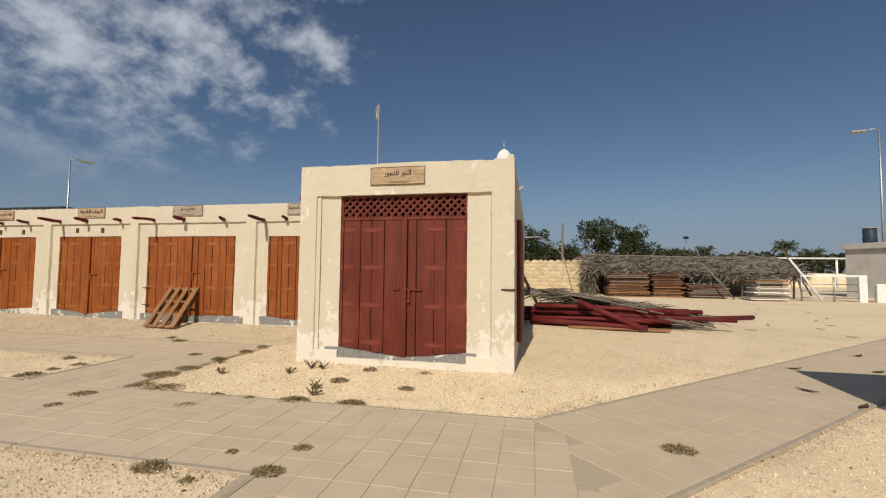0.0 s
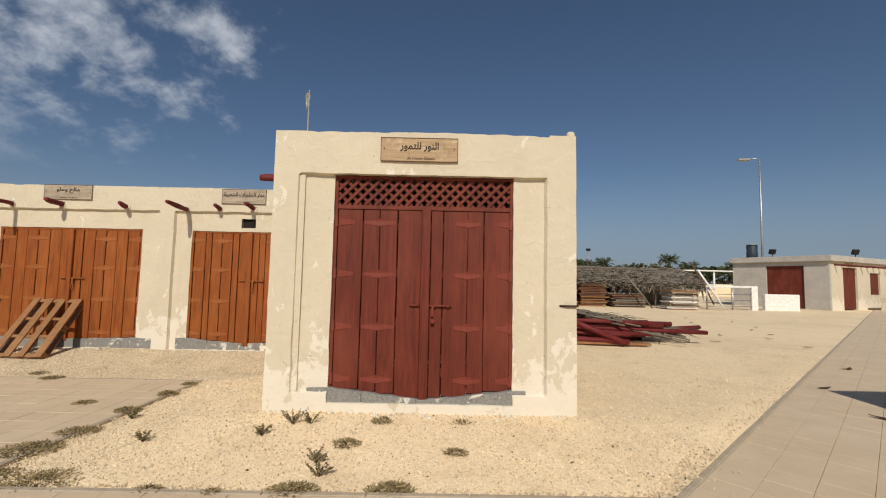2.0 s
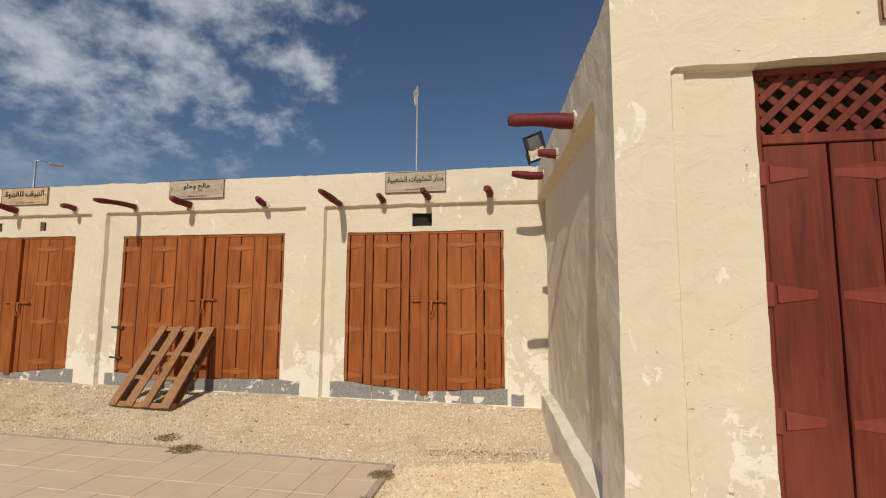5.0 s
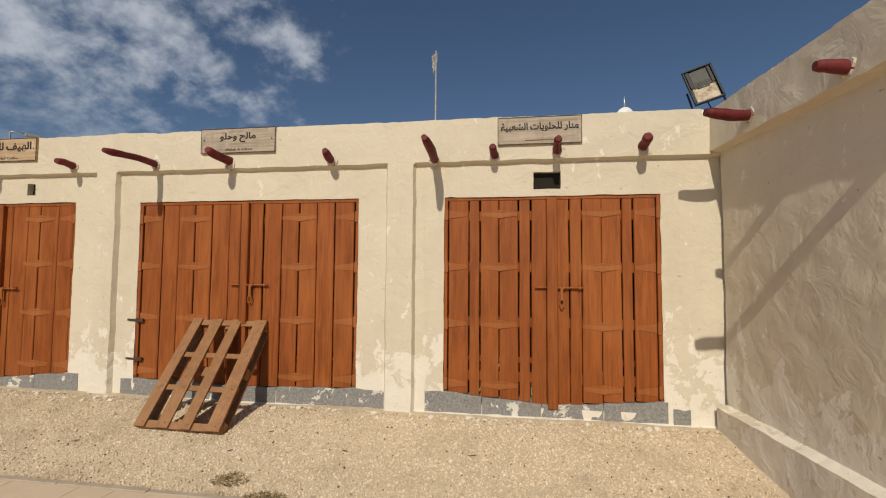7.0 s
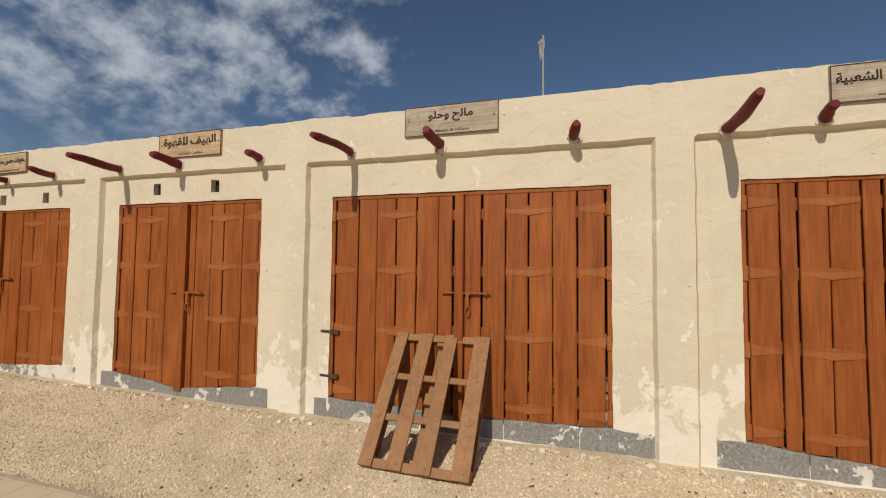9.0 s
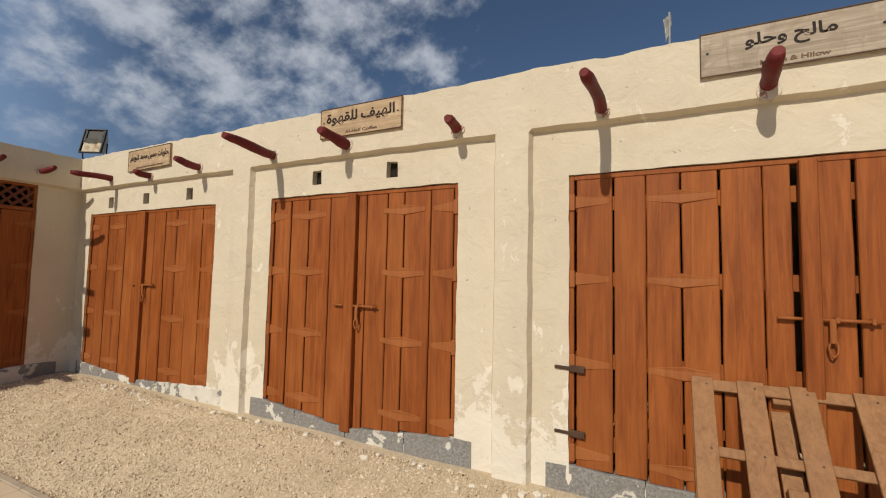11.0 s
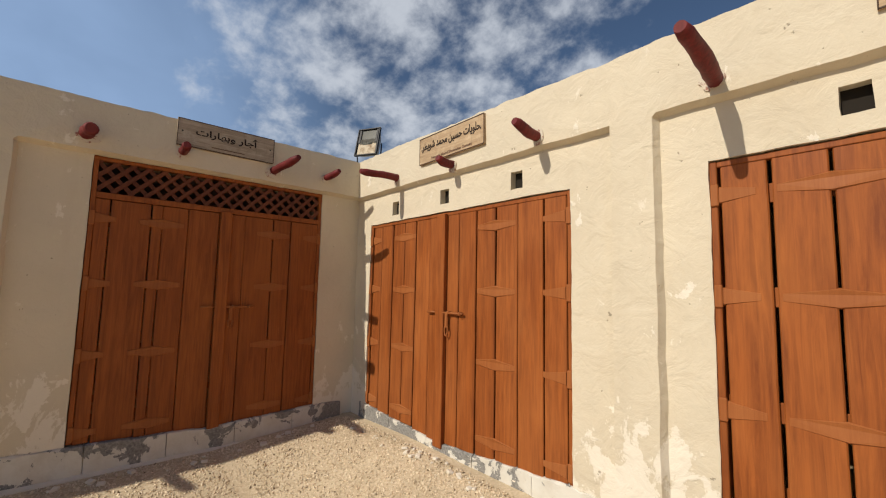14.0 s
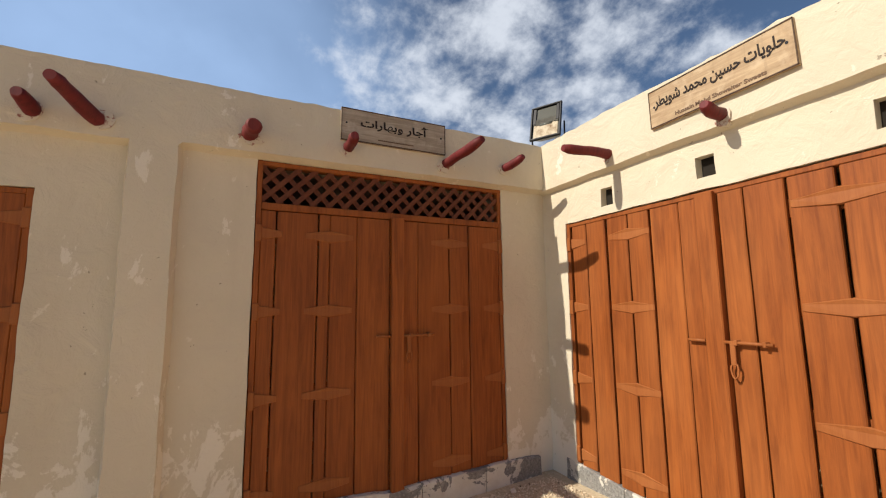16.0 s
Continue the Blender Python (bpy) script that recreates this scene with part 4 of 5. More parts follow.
# ---- the leaning pallet ----
def pallet():
    ln, w = 1.19, 0.90
    lean = math.atan2(0.93, 0.74)
    p = thing("pallet", Matrix.Translation((-9.33, 8.815, 0.165)) @ Matrix.Rotation(radians(-1.0), 4, "Z") @ Matrix.Rotation(lean, 4, "X"), "brown wooden pallet leaning against a shop door", "pallet")
    # local: x across, y up the slope, z out of the face
    for x0, bw in ((0.0, 0.115), (0.235, 0.13), (0.485, 0.115), (0.76, 0.14)):
        part("deck_board", block((bw, ln, 0.022), (x0 + bw / 2, ln / 2, -0.011), 0.003), PALLET_WOOD, p)
    for y, t in ((0.035, 0.07), (0.40, 0.055), (0.76, 0.055), (1.155, 0.07)):
        part("cross_board", block((w, t, 0.020), (w / 2, y, -0.033), 0.003), PALLET_WOOD, p)
    for x in (0.05, 0.45, 0.85):
        for y in (0.05, 0.59, 1.14):
            part("spacer_block", block((0.09, 0.10, 0.075), (x, y, -0.081), 0.004), PALLET_WOOD, p)
        part("base_board", block((0.10, ln, 0.020), (x, ln / 2, -0.129), 0.003), PALLET_WOOD, p)
    nail = mesh_of("nail", tube([(0, 0, -0.001), (0, 0, 0.002)], 0.006, 6), IRON)
    for x in (0.06, 0.30, 0.54, 0.83):
        for y in (0.045, 0.40, 0.76, 1.145):
            part("nail", nail, IRON, p, m=Matrix.Translation((x + 0.02, y, 0)))
    return p


pallet()
# loose hinge pins driven into the wall beside the third door
for z in (0.62, 1.06):
    bm = block((0.15, 0.014, 0.022), (0.02, 0, 0), 0.004)
    block((0.10, 0.02, 0.045), (0.10, 0.004, 0), 0.004, bm)
    tagged(part("hinge_pin", bm, IRON, m=pose(-10.10, Y0 + 0.045, z, 0, 2, 0)), "dark rusted hinge strap driven into plaster", "hinge", "old hinges by the door")
tagged(part("iron_rod", tube([(-0.44, 6.255, 1.318), (-0.36, 6.235, 1.32), (-0.24, 6.23, 1.32)], 0.011, 8), IRON), "short rusty rod stuck in the wall corner", "rod")


# ---- floodlights ----
def floodlight(at, w, h, label):
    f = thing("floodlight", at, label, "floodlight", "floodlights on the parapets")
    d = 0.13
    bm = bmesh.new()
    a = [bm.verts.new(v) for v in ((-w / 2, 0, -h / 2), (w / 2, 0, -h / 2), (w / 2, 0, h / 2), (-w / 2, 0, h / 2))]
    b = [bm.verts.new(v) for v in ((-w / 3, d, -h / 3), (w / 3, d, -h / 3), (w / 3, d, h / 4), (-w / 3, d, h / 4))]
    bm.faces.new(b)
    for i in range(4):
        k = (i + 1) % 4
        bm.faces.new((a[i], a[k], b[k], b[i]))
    bmesh.ops.recalc_face_normals(bm, faces=bm.faces[:])
    tilt = Matrix.Translation((0, 0, 0.30)) @ Matrix.Rotation(radians(-14), 4, "X")
    body = part("housing", bm, LAMP_GREY, f, m=tilt)
    rim = bmesh.new()
    t = 0.018
    block((w + 0.02, 0.03, t), (0, -0.008, h / 2), 0.004, rim)
    block((w + 0.02, 0.03, t), (0, -0.008, -h / 2), 0.004, rim)
    block((t, 0.03, h - t), (-w / 2, -0.008, 0), 0.004, rim)
    block((t, 0.03, h - t), (w / 2, -0.008, 0), 0.004, rim)
    part("rim", rim, BLACK, body)
    part("reflector", block((w - 0.05, 0.004, h * 0.40), (0, -0.006, -h * 0.26), 0), RUSTY_BEIGE, body, "rusty beige lower reflector")
    bm = bmesh.new()
    for k in range(9):
        x = (w - 0.07) * (k / 8 - 0.5)
        block((w / 9, 0.004, 0.05 + 0.05 * abs(noise.noise(Vector((k * 1.7, w, 0)))) * 4 * abs(k / 8 - 0.5)), (x, -0.0105, h * 0.02), 0, bm)
    part("soot_band", bm, SOOT, body, "sooty stain over the glass")
    part("glass", block((w - 0.03, 0.005, h - 0.03), (0, 0.0, 0), 0), LAMP_GLASS, body)
    part("inner_shade", block((0.035, 0.02, h * 0.5), (-w / 2 + 0.03, -0.006, h * 0.22), 0.004, block((0.03, 0.02, h * 0.5), (w / 2 - 0.028, -0.006, h * 0.22), 0.004)), BLACK, body)
    part("tube_lamp", tube([(-w * 0.22, 0.02, -0.02), (w * 0.22, 0.02, -0.02)], 0.035, 10), LAMP_GLASS, body)
    for x in (-w / 2 - 0.02, w / 2 + 0.02):
        part("bracket_arm", tube([(x, 0.05, 0.0), (x, 0.03, 0.16), (x, 0.04, 0.28)], 0.009, 6), BLACK, f)
    part("bracket_foot", block((w + 0.06, 0.04, 0.012), (0, 0.05, 0.0), 0.003), BLACK, f)
    part("cable", tube([(0.02, 0.14, 0.22), (0.05, 0.18, 0.08), (-0.03, 0.16, 0.0)], 0.006, 6), BLACK, f)
    return f


floodlight(pose(-3.84, 9.56, 3.20, 0, -15, -14), 0.245, 0.39, "weathered floodlight with a rusty sooty glass")
floodlight(pose(-16.82, 9.66, 3.235, 0, 0, 28), 0.30, 0.37, "square black-rimmed floodlight standing on the parapet corner")


# ---- lamps, flag, tower beyond the roofs ----
def street_lamp(x, y, h, turn, label):
    s = thing("street_lamp", pose(x, y, 0, 0, 0, turn), label, "street lamp", "street lamps")
    part("pole", tube([(0, 0, -0.1), (0, 0, h * 0.5), (0, 0, h - 0.1)], [0.11, 0.085, 0.06], 10), STEEL, s)
    part("arm", tube([(0, 0, h - 0.12), (-0.25, 0, h - 0.03), (-0.8, 0, h - 0.05)], 0.04, 8), STEEL, s)
    part("lamp_head", block((0.9, 0.34, 0.2), (-1.15, 0, h - 0.12), 0.06, turn=None), LAMP_GREY, s)
    return s


street_lamp(-39.6, 29.5, 11.15, -115, "tall galvanised street lamp behind the shop row")
street_lamp(24.45, 36.0, 12.2, -12, "tall galvanised street lamp behind a storehouse")
fp = thing("flagpole", pose(-8.9, 23.54, 0), "slim white flagpole with a small furled flag", "flagpole")
part("pole", tube([(0, 0, -0.1), (0, 0, 6), (0, 0, 11.5)], [0.06, 0.05, 0.035], 10), LAMP_GREY, fp)
bm = bmesh.new()
grid = [[bm.verts.new((0.06 - 0.26 * i / 6 * (1 - 0.3 * j / 5), 0.05 * math.sin(i * 1.4 + j), 11.4 - 0.08 * j - 0.10 * i / 6 * (j + 1))) for j in range(6)] for i in range(7)]
for i in range(6):
    for j in range(5):
        bm.faces.new((grid[i][j], grid[i + 1][j], grid[i + 1][j + 1], grid[i][j + 1]))
part("flag", bm, LAMP_GREY, fp, "drooping pale flag")
tw = thing("minaret", pose(-1.40, 21.72, 0), "small white domed tower rising behind the roofs", "tower")
part("shaft", tube([(0, 0, -0.1), (0, 0, 6.4), (0, 0, 7.1)], [0.45, 0.40, 0.40], 20), WHITE, tw)
part("dome", tube([(0, 0, 7.1)] + [(0, 0, 7.1 + 0.74 * math.sin(a)) for a in [0.15 * i for i in range(1, 11)]], [0.42] + [0.42 * math.cos(0.15 * i) + 0.005 for i in range(1, 11)], 20), WHITE, tw)
part("finial", tube([(0, 0, 7.8), (0, 0, 8.0), (0, 0, 8.3)], [0.03, 0.045, 0.01], 8), STEEL, tw)

# ---- the storehouse across the yard ----
hut = thing("storehouse", Matrix.Translation((25.8, 31.6, 0)), "low grey and white storehouse with dark red doors", "building")
HA, HB = Vector((-0.436, 0.90, 0)), Vector((0.90, 0.436, 0))


def slab_along(d, a, b, depth, z0, z1, out=0.0, bevel=0.0):
    """A box that runs along d from a to b, depth thick inward from the hut's faces, out metres proud."""
    inward = HB if d is HA else HA
    rot = Matrix((d, inward, Vector((0, 0, 1)))).transposed().to_4x4()
    return block((b - a, depth, z1 - z0), tuple(d * ((a + b) / 2) + inward * (depth / 2 - out) + Vector((0, 0, (z0 + z1) / 2))), bevel, turn=rot)


for a, b, z0, z1 in ((0.0, 1.5, -0.1, 3.5), (4.0, 6.5, -0.1, 3.5), (1.5, 4.0, 3.2, 3.5)):
    part("wall", slab_along(HA, a, b, 0.25, z0, z1), CONCRETE, hut)
for a, b, z0, z1 in ((0.26, 2.0, -0.1, 3.5), (4.2, 6.3, -0.1, 3.5), (8.0, 13.8, -0.1, 3.5), (2.0, 4.2, 3.1, 3.5), (6.3, 8.0, -0.1, 1.1), (6.3, 8.0, 2.8, 3.5)):
    part("wall", slab_along(HB, a, b, 0.25, z0, z1), CREAM, hut)
part("roof", slab_along(HB, -0.25, 14.0, 6.85, 3.5, 3.92, 0.25, 0.02), CONCRETE, hut)
for a, b in ((1.52, 2.74), (2.76, 3.98)):
    part("door", slab_along(HA, a, b, 0.06, 0.05, 3.2, -0.12, 0.01), OXBLOOD, hut)
for a, b in ((2.02, 3.08), (3.12, 4.18)):
    part("door", slab_along(HB, a, b, 0.06, 0.05, 3.1, -0.12, 0.01), OXBLOOD, hut)
part("shutter", slab_along(HB, 6.32, 7.98, 0.06, 1.12, 2.78, -0.10, 0.01), OXBLOOD, hut)
part("sign", slab_along(HB, 2.3, 3.6, 0.04, 3.15, 3.5, 0.03, 0.005), SIGN_WOOD, hut)
for i in range(12):
    part("pole_end", tube([HB * (0.8 + i) + HA * 0.1 + Vector((0, 0, 3.25)), HB * (0.8 + i) - HA * 0.55 + Vector((0, 0, 3.22))], 0.06, 8), POLE_RED, hut)
bench = thing("low_wall", Matrix.Translation((25.8, 31.6, 0)), "low whitewashed bench wall before the storehouse", "low wall")
part("bench", slab_along(HB, 5.2, 13.5, 0.6, -0.05, 1.0, 1.5, 0.04), CREAM, bench)
tank = thing("water_tank", pose(23.94, 36.48, 3.92), "dark plastic water tank on the roof", "water tank")
part("barrel", tube([(0, 0, 0), (0, 0, 0.05), (0, 0, 0.45), (0, 0, 0.5), (0, 0, 0.95), (0, 0, 1.05)], [0.38, 0.40, 0.40, 0.38, 0.40, 0.34], 20), TANK, tank)
part("lid", tube([(0, 0, 1.05), (0, 0, 1.12)], [0.43, 0.42], 20), LAMP_GREY, tank)
for p in (HA * 3.6 + HB * 0.2, HB * 4.4 + HA * 0.1):
    fl = thing("spotlight", Matrix.Translation(Vector((25.8, 31.6, 3.92)) + p), "small black spotlight on the roof edge", "spotlight", "spotlights on the storehouse")
    part("head", block((0.5, 0.2, 0.4), (0, 0, 0.42), 0.04, turn=Matrix.Rotation(0.4, 4, "X")), BLACK, fl)
    part("stand", tube([(0, 0, -0.01), (0, 0, 0.3)], 0.03, 8), BLACK, fl)
tagged(part("white_block", span(19.95, 22.3, 30.0, 30.3, -0.03, 1.08, 0.03), WHITE), "white painted low block wall", "low wall")


# ---- the yard: stacks, poles, thatch, walls ----
def gate():
    g = thing("white_gate", pose(16.0, 30.0, -0.03), "white painted steel bar gate", "gate")
    part("post", span(3.0, 3.42, -0.1, 0.1, 0, 1.62, 0.02), WHITE, g)
    part("top_rail", span(0, 3.0, -0.05, 0.05, 1.50, 1.62, 0.01), WHITE, g)
    for z in (1.05, 0.65, 0.25):
        part("bar", tube([(0.0, 0, z), (3.0, 0, z)], 0.03, 8), STEEL, g)
    for x in (0.05, 1.75):
        part("upright", tube([(x, 0, 0), (x, 0, 1.5)], 0.05, 8), STEEL, g)
    return g


gate()


def board_stack(x, y, w, d, h, seed, mats, label):
    s = thing("board_stack", pose(x, y, -0.03), label, "board stack", "stacks of boards in the yard")
    r = random.Random(seed)
    z = 0.0
    while z < h:
        t = r.uniform(0.07, 0.13)
        ww = w * r.uniform(0.86, 1.04)
        part("board", block((ww, d, t * 0.72), (r.uniform(-0.12, 0.12), r.uniform(-0.1, 0.1), z + t / 2), 0.008, turn=Matrix.Rotation(r.uniform(-0.05, 0.05), 4, "Z")), r.choice(mats), s)
        if r.random() < 0.5:
            for sx in (-0.35, 0.3):
                part("batten", block((0.08, d, t * 0.5), (sx * w, 0, z + t), 0.004), r.choice(mats), s)
        z += t
    return s


board_stack(6.35, 31.6, 2.6, 1.4, 1.5, 1, [RUST_WOOD, RUST_WOOD, GREY_WOOD, PALLET_WOOD], "tall stack of rusty brown doors and boards")
board_stack(8.85, 31.8, 1.9, 1.4, 1.5, 2, [RUST_WOOD, RUST_WOOD, PALLET_WOOD], "stack of old brown boards with pale battens")
board_stack(11.2, 31.4, 2.3, 1.4, 0.85, 3, [RUST_WOOD, GREY_WOOD], "low stack of brown boards")
board_stack(13.95, 29.6, 1.9, 1.3, 1.3, 4, [GREY_WOOD, WHITE, SIGN_GREY, PALLET_WOOD], "stack of pale weathered planks")
board_stack(11.9, 33.2, 2.6, 1.0, 1.3, 5, [GREY_WOOD, SIGN_GREY], "stack of grey weathered planks")
for k, (a, b, r, mt) in enumerate((((10.6, 30.2, 2.3), (12.4, 30.0, 0.0), 0.05, GREY_WOOD), ((15.1, 29.4, 2.6), (16.6, 29.0, 0.0), 0.06, WHITE), ((15.6, 31, 3.2), (16.9, 30.6, 0.3), 0.05, RUST_WOOD), ((3.6, 33, 2.9), (13.8, 32.3, 2.6), 0.05, GREY_WOOD), ((14.0, 33, 3.0), (17.3, 32.5, 2.2), 0.05, GREY_WOOD))):
    tagged(part("leaning_pole", tube([a, tuple((p + q) / 2 + 0.04 for p, q in zip(a, b)), b], r, 8), mt), "weathered pole propped against the yard stacks", "pole", "loose poles in the yard")


def pole_pile():
    """Painted roof poles thrown down in a heap, with grey mats over them."""
    r = random.Random(5)
    for i in range(46):
        base_z = 0.06 + 0.10 * (i // 9)
        x0 = r.uniform(-1.2, 0.2) + 0.25 * (i // 9)
        ln = r.uniform(2.4, 4.6)
        y0 = 13.2 + (i % 9) * 0.30 + r.uniform(-0.1, 0.1)
        y1 = y0 + r.uniform(-0.9, 0.6)
        rad = r.uniform(0.05, 0.09)
        if x0 < -0.1 and y0 < 14.6:
            x0 = -0.05
        pts = [(x0 + ln * t, y0 + (y1 - y0) * t, base_z + 0.03 * math.sin(3 * t + i) - (0.02 if t == 1 else 0)) for t in (0, 0.33, 0.66, 1)]
        tagged(part("painted_pole", tube(pts, [rad, rad * 1.05, rad * 0.97, rad * 0.9], 8), POLE_RED), "dark red painted wooden pole lying in a heap", "pole", "heap of red poles")
    for i, (a, b) in enumerate((((5.3, 15.8, 0.08), (7.55, 16.9, 0.08)), ((1.3, 12.9, 0.75), (2.9, 12.3, 0.1)), ((3.6, 13.4, 0.4), (4.9, 13.9, 0.08)))):
        tagged(part("painted_pole", tube([a, b], 0.075, 8), POLE_RED), "dark red painted pole sticking out of the heap", "pole", "heap of red poles")
    tagged(part("plank", block((2.6, 0.22, 0.05), (0, 0, 0), 0.005), PALLET_WOOD, m=pose(2.3, 12.55, 0.06, 0, 0, -4)), "pale flat plank lying on gravel", "plank", "planks by the heap")
    tagged(part("plank", block((1.5, 0.20, 0.05), (0, 0, 0), 0.005), PALLET_WOOD, m=pose(-0.05, 14.9, 0.95, 0, 62, 20)), "pale plank standing against the heap", "plank", "planks by the heap")
    for k in range(7):
        bm = bmesh.new()
        x0, y0, ln, wd = 0.3 + 0.40 * k + r.uniform(-0.2, 0.2), 14.5 + 0.3 * (k % 3), r.uniform(1.7, 2.5), r.uniform(0.8, 1.3)
        n = 13
        for i in range(n):
            t = i / (n - 1)
            p = Vector((0, wd * (t - 0.5), 0))
            tube([p, p + Vector((ln * r.uniform(0.8, 1.12), r.uniform(-0.12, 0.12), r.uniform(-0.04, 0.06)))], r.uniform(0.016, 0.03), 5, bm)
        for t in (0.15, 0.5, 0.85):
            tube([(ln * t, -wd / 2, 0.03), (ln * t, wd / 2, 0.03)], 0.018, 5, bm)
        mat_ob = part("reed_mat", bm, GREY_WOOD, m=pose(x0, y0 - 0.3, 1.02 - 0.075 * k + 0.03 * (k % 2), r.uniform(-6, 6), 9, -18 + r.uniform(-14, 14)))
        tagged(mat_ob, "grey weathered stick screen thrown over the pole heap", "screen", "stick screens on the heap")


def blades(count, place, size, spread, material, name, label, category, seed, kind="", group="", parent=None):
    """Many thin bent leaves in one mesh. place(r) gives the foot and a heading."""
    r = random.Random(seed)
    verts, faces = [], []
    for _ in range(count):
        p, d = place(r)
        d = Vector(d).normalized()
        s = d.cross(Vector((r.uniform(-1, 1), r.uniform(-1, 1), r.uniform(-1, 1)))).normalized()
        ln, w = size * r.uniform(0.5, 1.3), spread * r.uniform(0.6, 1.3)
        k = len(verts)
        p = Vector(p)
        bend = Vector((0, 0, -0.22 * ln))
        verts += [p - s * w * 0.4, p + s * w * 0.4, p + d * ln * 0.55 + s * w, p + d * ln * 0.55 - s * w, p + d * ln + bend * 0.6]
        faces += [(k, k + 1, k + 2, k + 3), (k + 3, k + 2, k + 4)]
    me = bpy.data.meshes.new(name)
    me.from_pydata(verts, [], faces)
    me.materials.append(material)
    ob = new(name, me)
    if parent:
        ob.parent = parent
        return tagged(ob, label)
    return tagged(ob, label, category, group, kind)


def thatch_place(r):
    x = r.uniform(3.9, 17.6)
    lift = 0.18 * noise.noise(Vector((x * 0.7, 0, 0))) - 0.02 * (x - 4)
    if r.random() < 0.14:
        y = r.uniform(32.4, 35.5)
        return (r.uniform(3.8, 4.5), y, r.uniform(0.2, 1.8 + (y - 32.4) * 0.36)), (r.uniform(-0.4, 0.3), -0.5, r.uniform(-1.0, 0.2))
    y = 32.2 + 3.4 * r.random() ** 1.3
    return (x, y, 1.75 + (y - 32.2) * 0.36 + lift + r.uniform(-0.1, 0.08)), (r.uniform(-1, 1), r.uniform(-1.0, 0.3), r.uniform(-0.55, 0.3))


pole_pile()


def brush_place(r):
    x = r.uniform(0.0, 4.6)
    y = r.uniform(13.5, 15.8)
    return (x, y, 0.98 - 0.15 * x + r.uniform(-0.12, 0.05)), (r.choice((-1, 1)) * r.uniform(0.6, 1), r.uniform(-0.5, 0.5), r.uniform(-0.12, 0.18))


blades(1300, brush_place, 0.9, 0.014, DRY_FROND, "brushwood", "grey dry sticks and fronds strewn over the pole heap", "brushwood", 31, "stuff")
shed = thing("thatched_shelter", pose(0, 0, 0), "low open shelter thatched with dry grey palm fronds", "shelter")
blades(6500, thatch_place, 0.85, 0.035, DRY_FROND, "thatch", "ragged dry palm frond thatch", "", 11, parent=shed)
part("roof_bed", block((13.4, 3.5, 0.08), (10.7, 33.9, 2.28), 0.01, turn=Matrix.Rotation(math.atan(0.36), 4, "X")), GREY_WOOD, shed)
part("back_screen", span(4.0, 17.4, 35.4, 35.55, -0.1, 2.4, 0.01), GREY_WOOD, shed)
for x in (4.1, 6.6, 9.1, 11.6, 14.1, 17.2):
    part("post", tube([(x, 33.0, -0.1), (x + 0.05, 33.0, 1.95)], 0.07, 8), GREY_WOOD, shed)

# the cable that loops over from the wing, and a dead post
tagged(part("cable", tube([(-0.27, 12.2, 2.55), (0.25, 14.5, 2.75), (0.9, 17.5, 2.6), (1.35, 19.2, 2.25), (1.8, 20.0, 0.6)], 0.022, 6), CABLE), "pale bent cable springing from the wall", "cable")
tagged(part("dead_post", tube([(3.0, 45, -0.1), (3.02, 45, 4), (3.06, 45, 6.6)], [0.16, 0.14, 0.12], 8), GREY_WOOD), "bare weathered wooden post", "post")
tagged(part("open_leaf", span(-0.245, -0.17, 7.2, 8.3, 0.42, 2.45, 0.006), OXBLOOD), "dark red door leaf folded open against the wall", "door leaf")
far_wall = thing("pipe_rail", pose(0, 0, 0), "long pale pipe running on short posts", "pipe")
part("pipe", tube([(-20, 61, 3.4), (7.3, 60, 3.7), (36, 60, 3.6), (60, 62, 3.5)], 0.10, 8), WHITE, far_wall)
for x in range(-18, 60, 6):
    part("support", tube([(x, 60.2, -0.1), (x, 60.2, 3.5)], 0.12, 6), WHITE, far_wall)
tagged(part("sand_bank", block((150, 16, 3.2), (30, 74, 0.2), 0.8), GRAVEL), "low sandy bank beyond the yard", "bank", kind="structure")


# ---- trees ----
def tree(x, y, h, w, seed, label):
    t = thing("tree", pose(x, y, 0), label, "tree", "trees beyond the yard")
    r = random.Random(seed)
    bm = tube([(0, 0, -0.1), (0.1, 0, h * 0.25), (0.0, 0.1, h * 0.5), (0.1, 0, h * 0.8)], [0.3, 0.22, 0.16, 0.05], 8)
    for _ in range(7):
        a = r.uniform(0, 6.28)
        z = h * r.uniform(0.25, 0.55)
        tube([(0, 0, z), (math.cos(a) * w * 0.25, math.sin(a) * w * 0.25, z + h * 0.15), (math.cos(a) * w * 0.42, math.sin(a) * w * 0.42, z + h * 0.28)], [0.12, 0.07, 0.03], 6, bm)
    part("trunk", bm, BARK, t)
    clumps = [(Vector((r.gauss(0, w * 0.22), r.gauss(0, w * 0.22), h * r.uniform(0.42, 0.92))), r.uniform(0.12, 0.24) * w) for _ in range(22)]

    def at(r):
        c, s = r.choice(clumps)
        v = Vector((r.gauss(0, 1), r.gauss(0, 1), r.gauss(0, 1))).normalized()
        return c + v * s * r.uniform(0.5, 1.0), v + Vector((0, 0, -0.2))
    blades(4200, at, 0.30, 0.085, LEAF, "crown", "", "", seed, parent=t)


for k, (x, y, h, w) in enumerate(((0.3, 58, 7.4, 5.0), (8.2, 58, 8.2, 5.0), (12.1, 58, 7.8, 3.8), (5.4, 60, 5.2, 5.5), (13.6, 59, 5.4, 4.0), (3.0, 61, 5.6, 5.0), (-3.0, 60, 6.0, 5.0))):
    tree(x, y, h, w, 50 + k, "dusty dark green tree behind the yard wall")


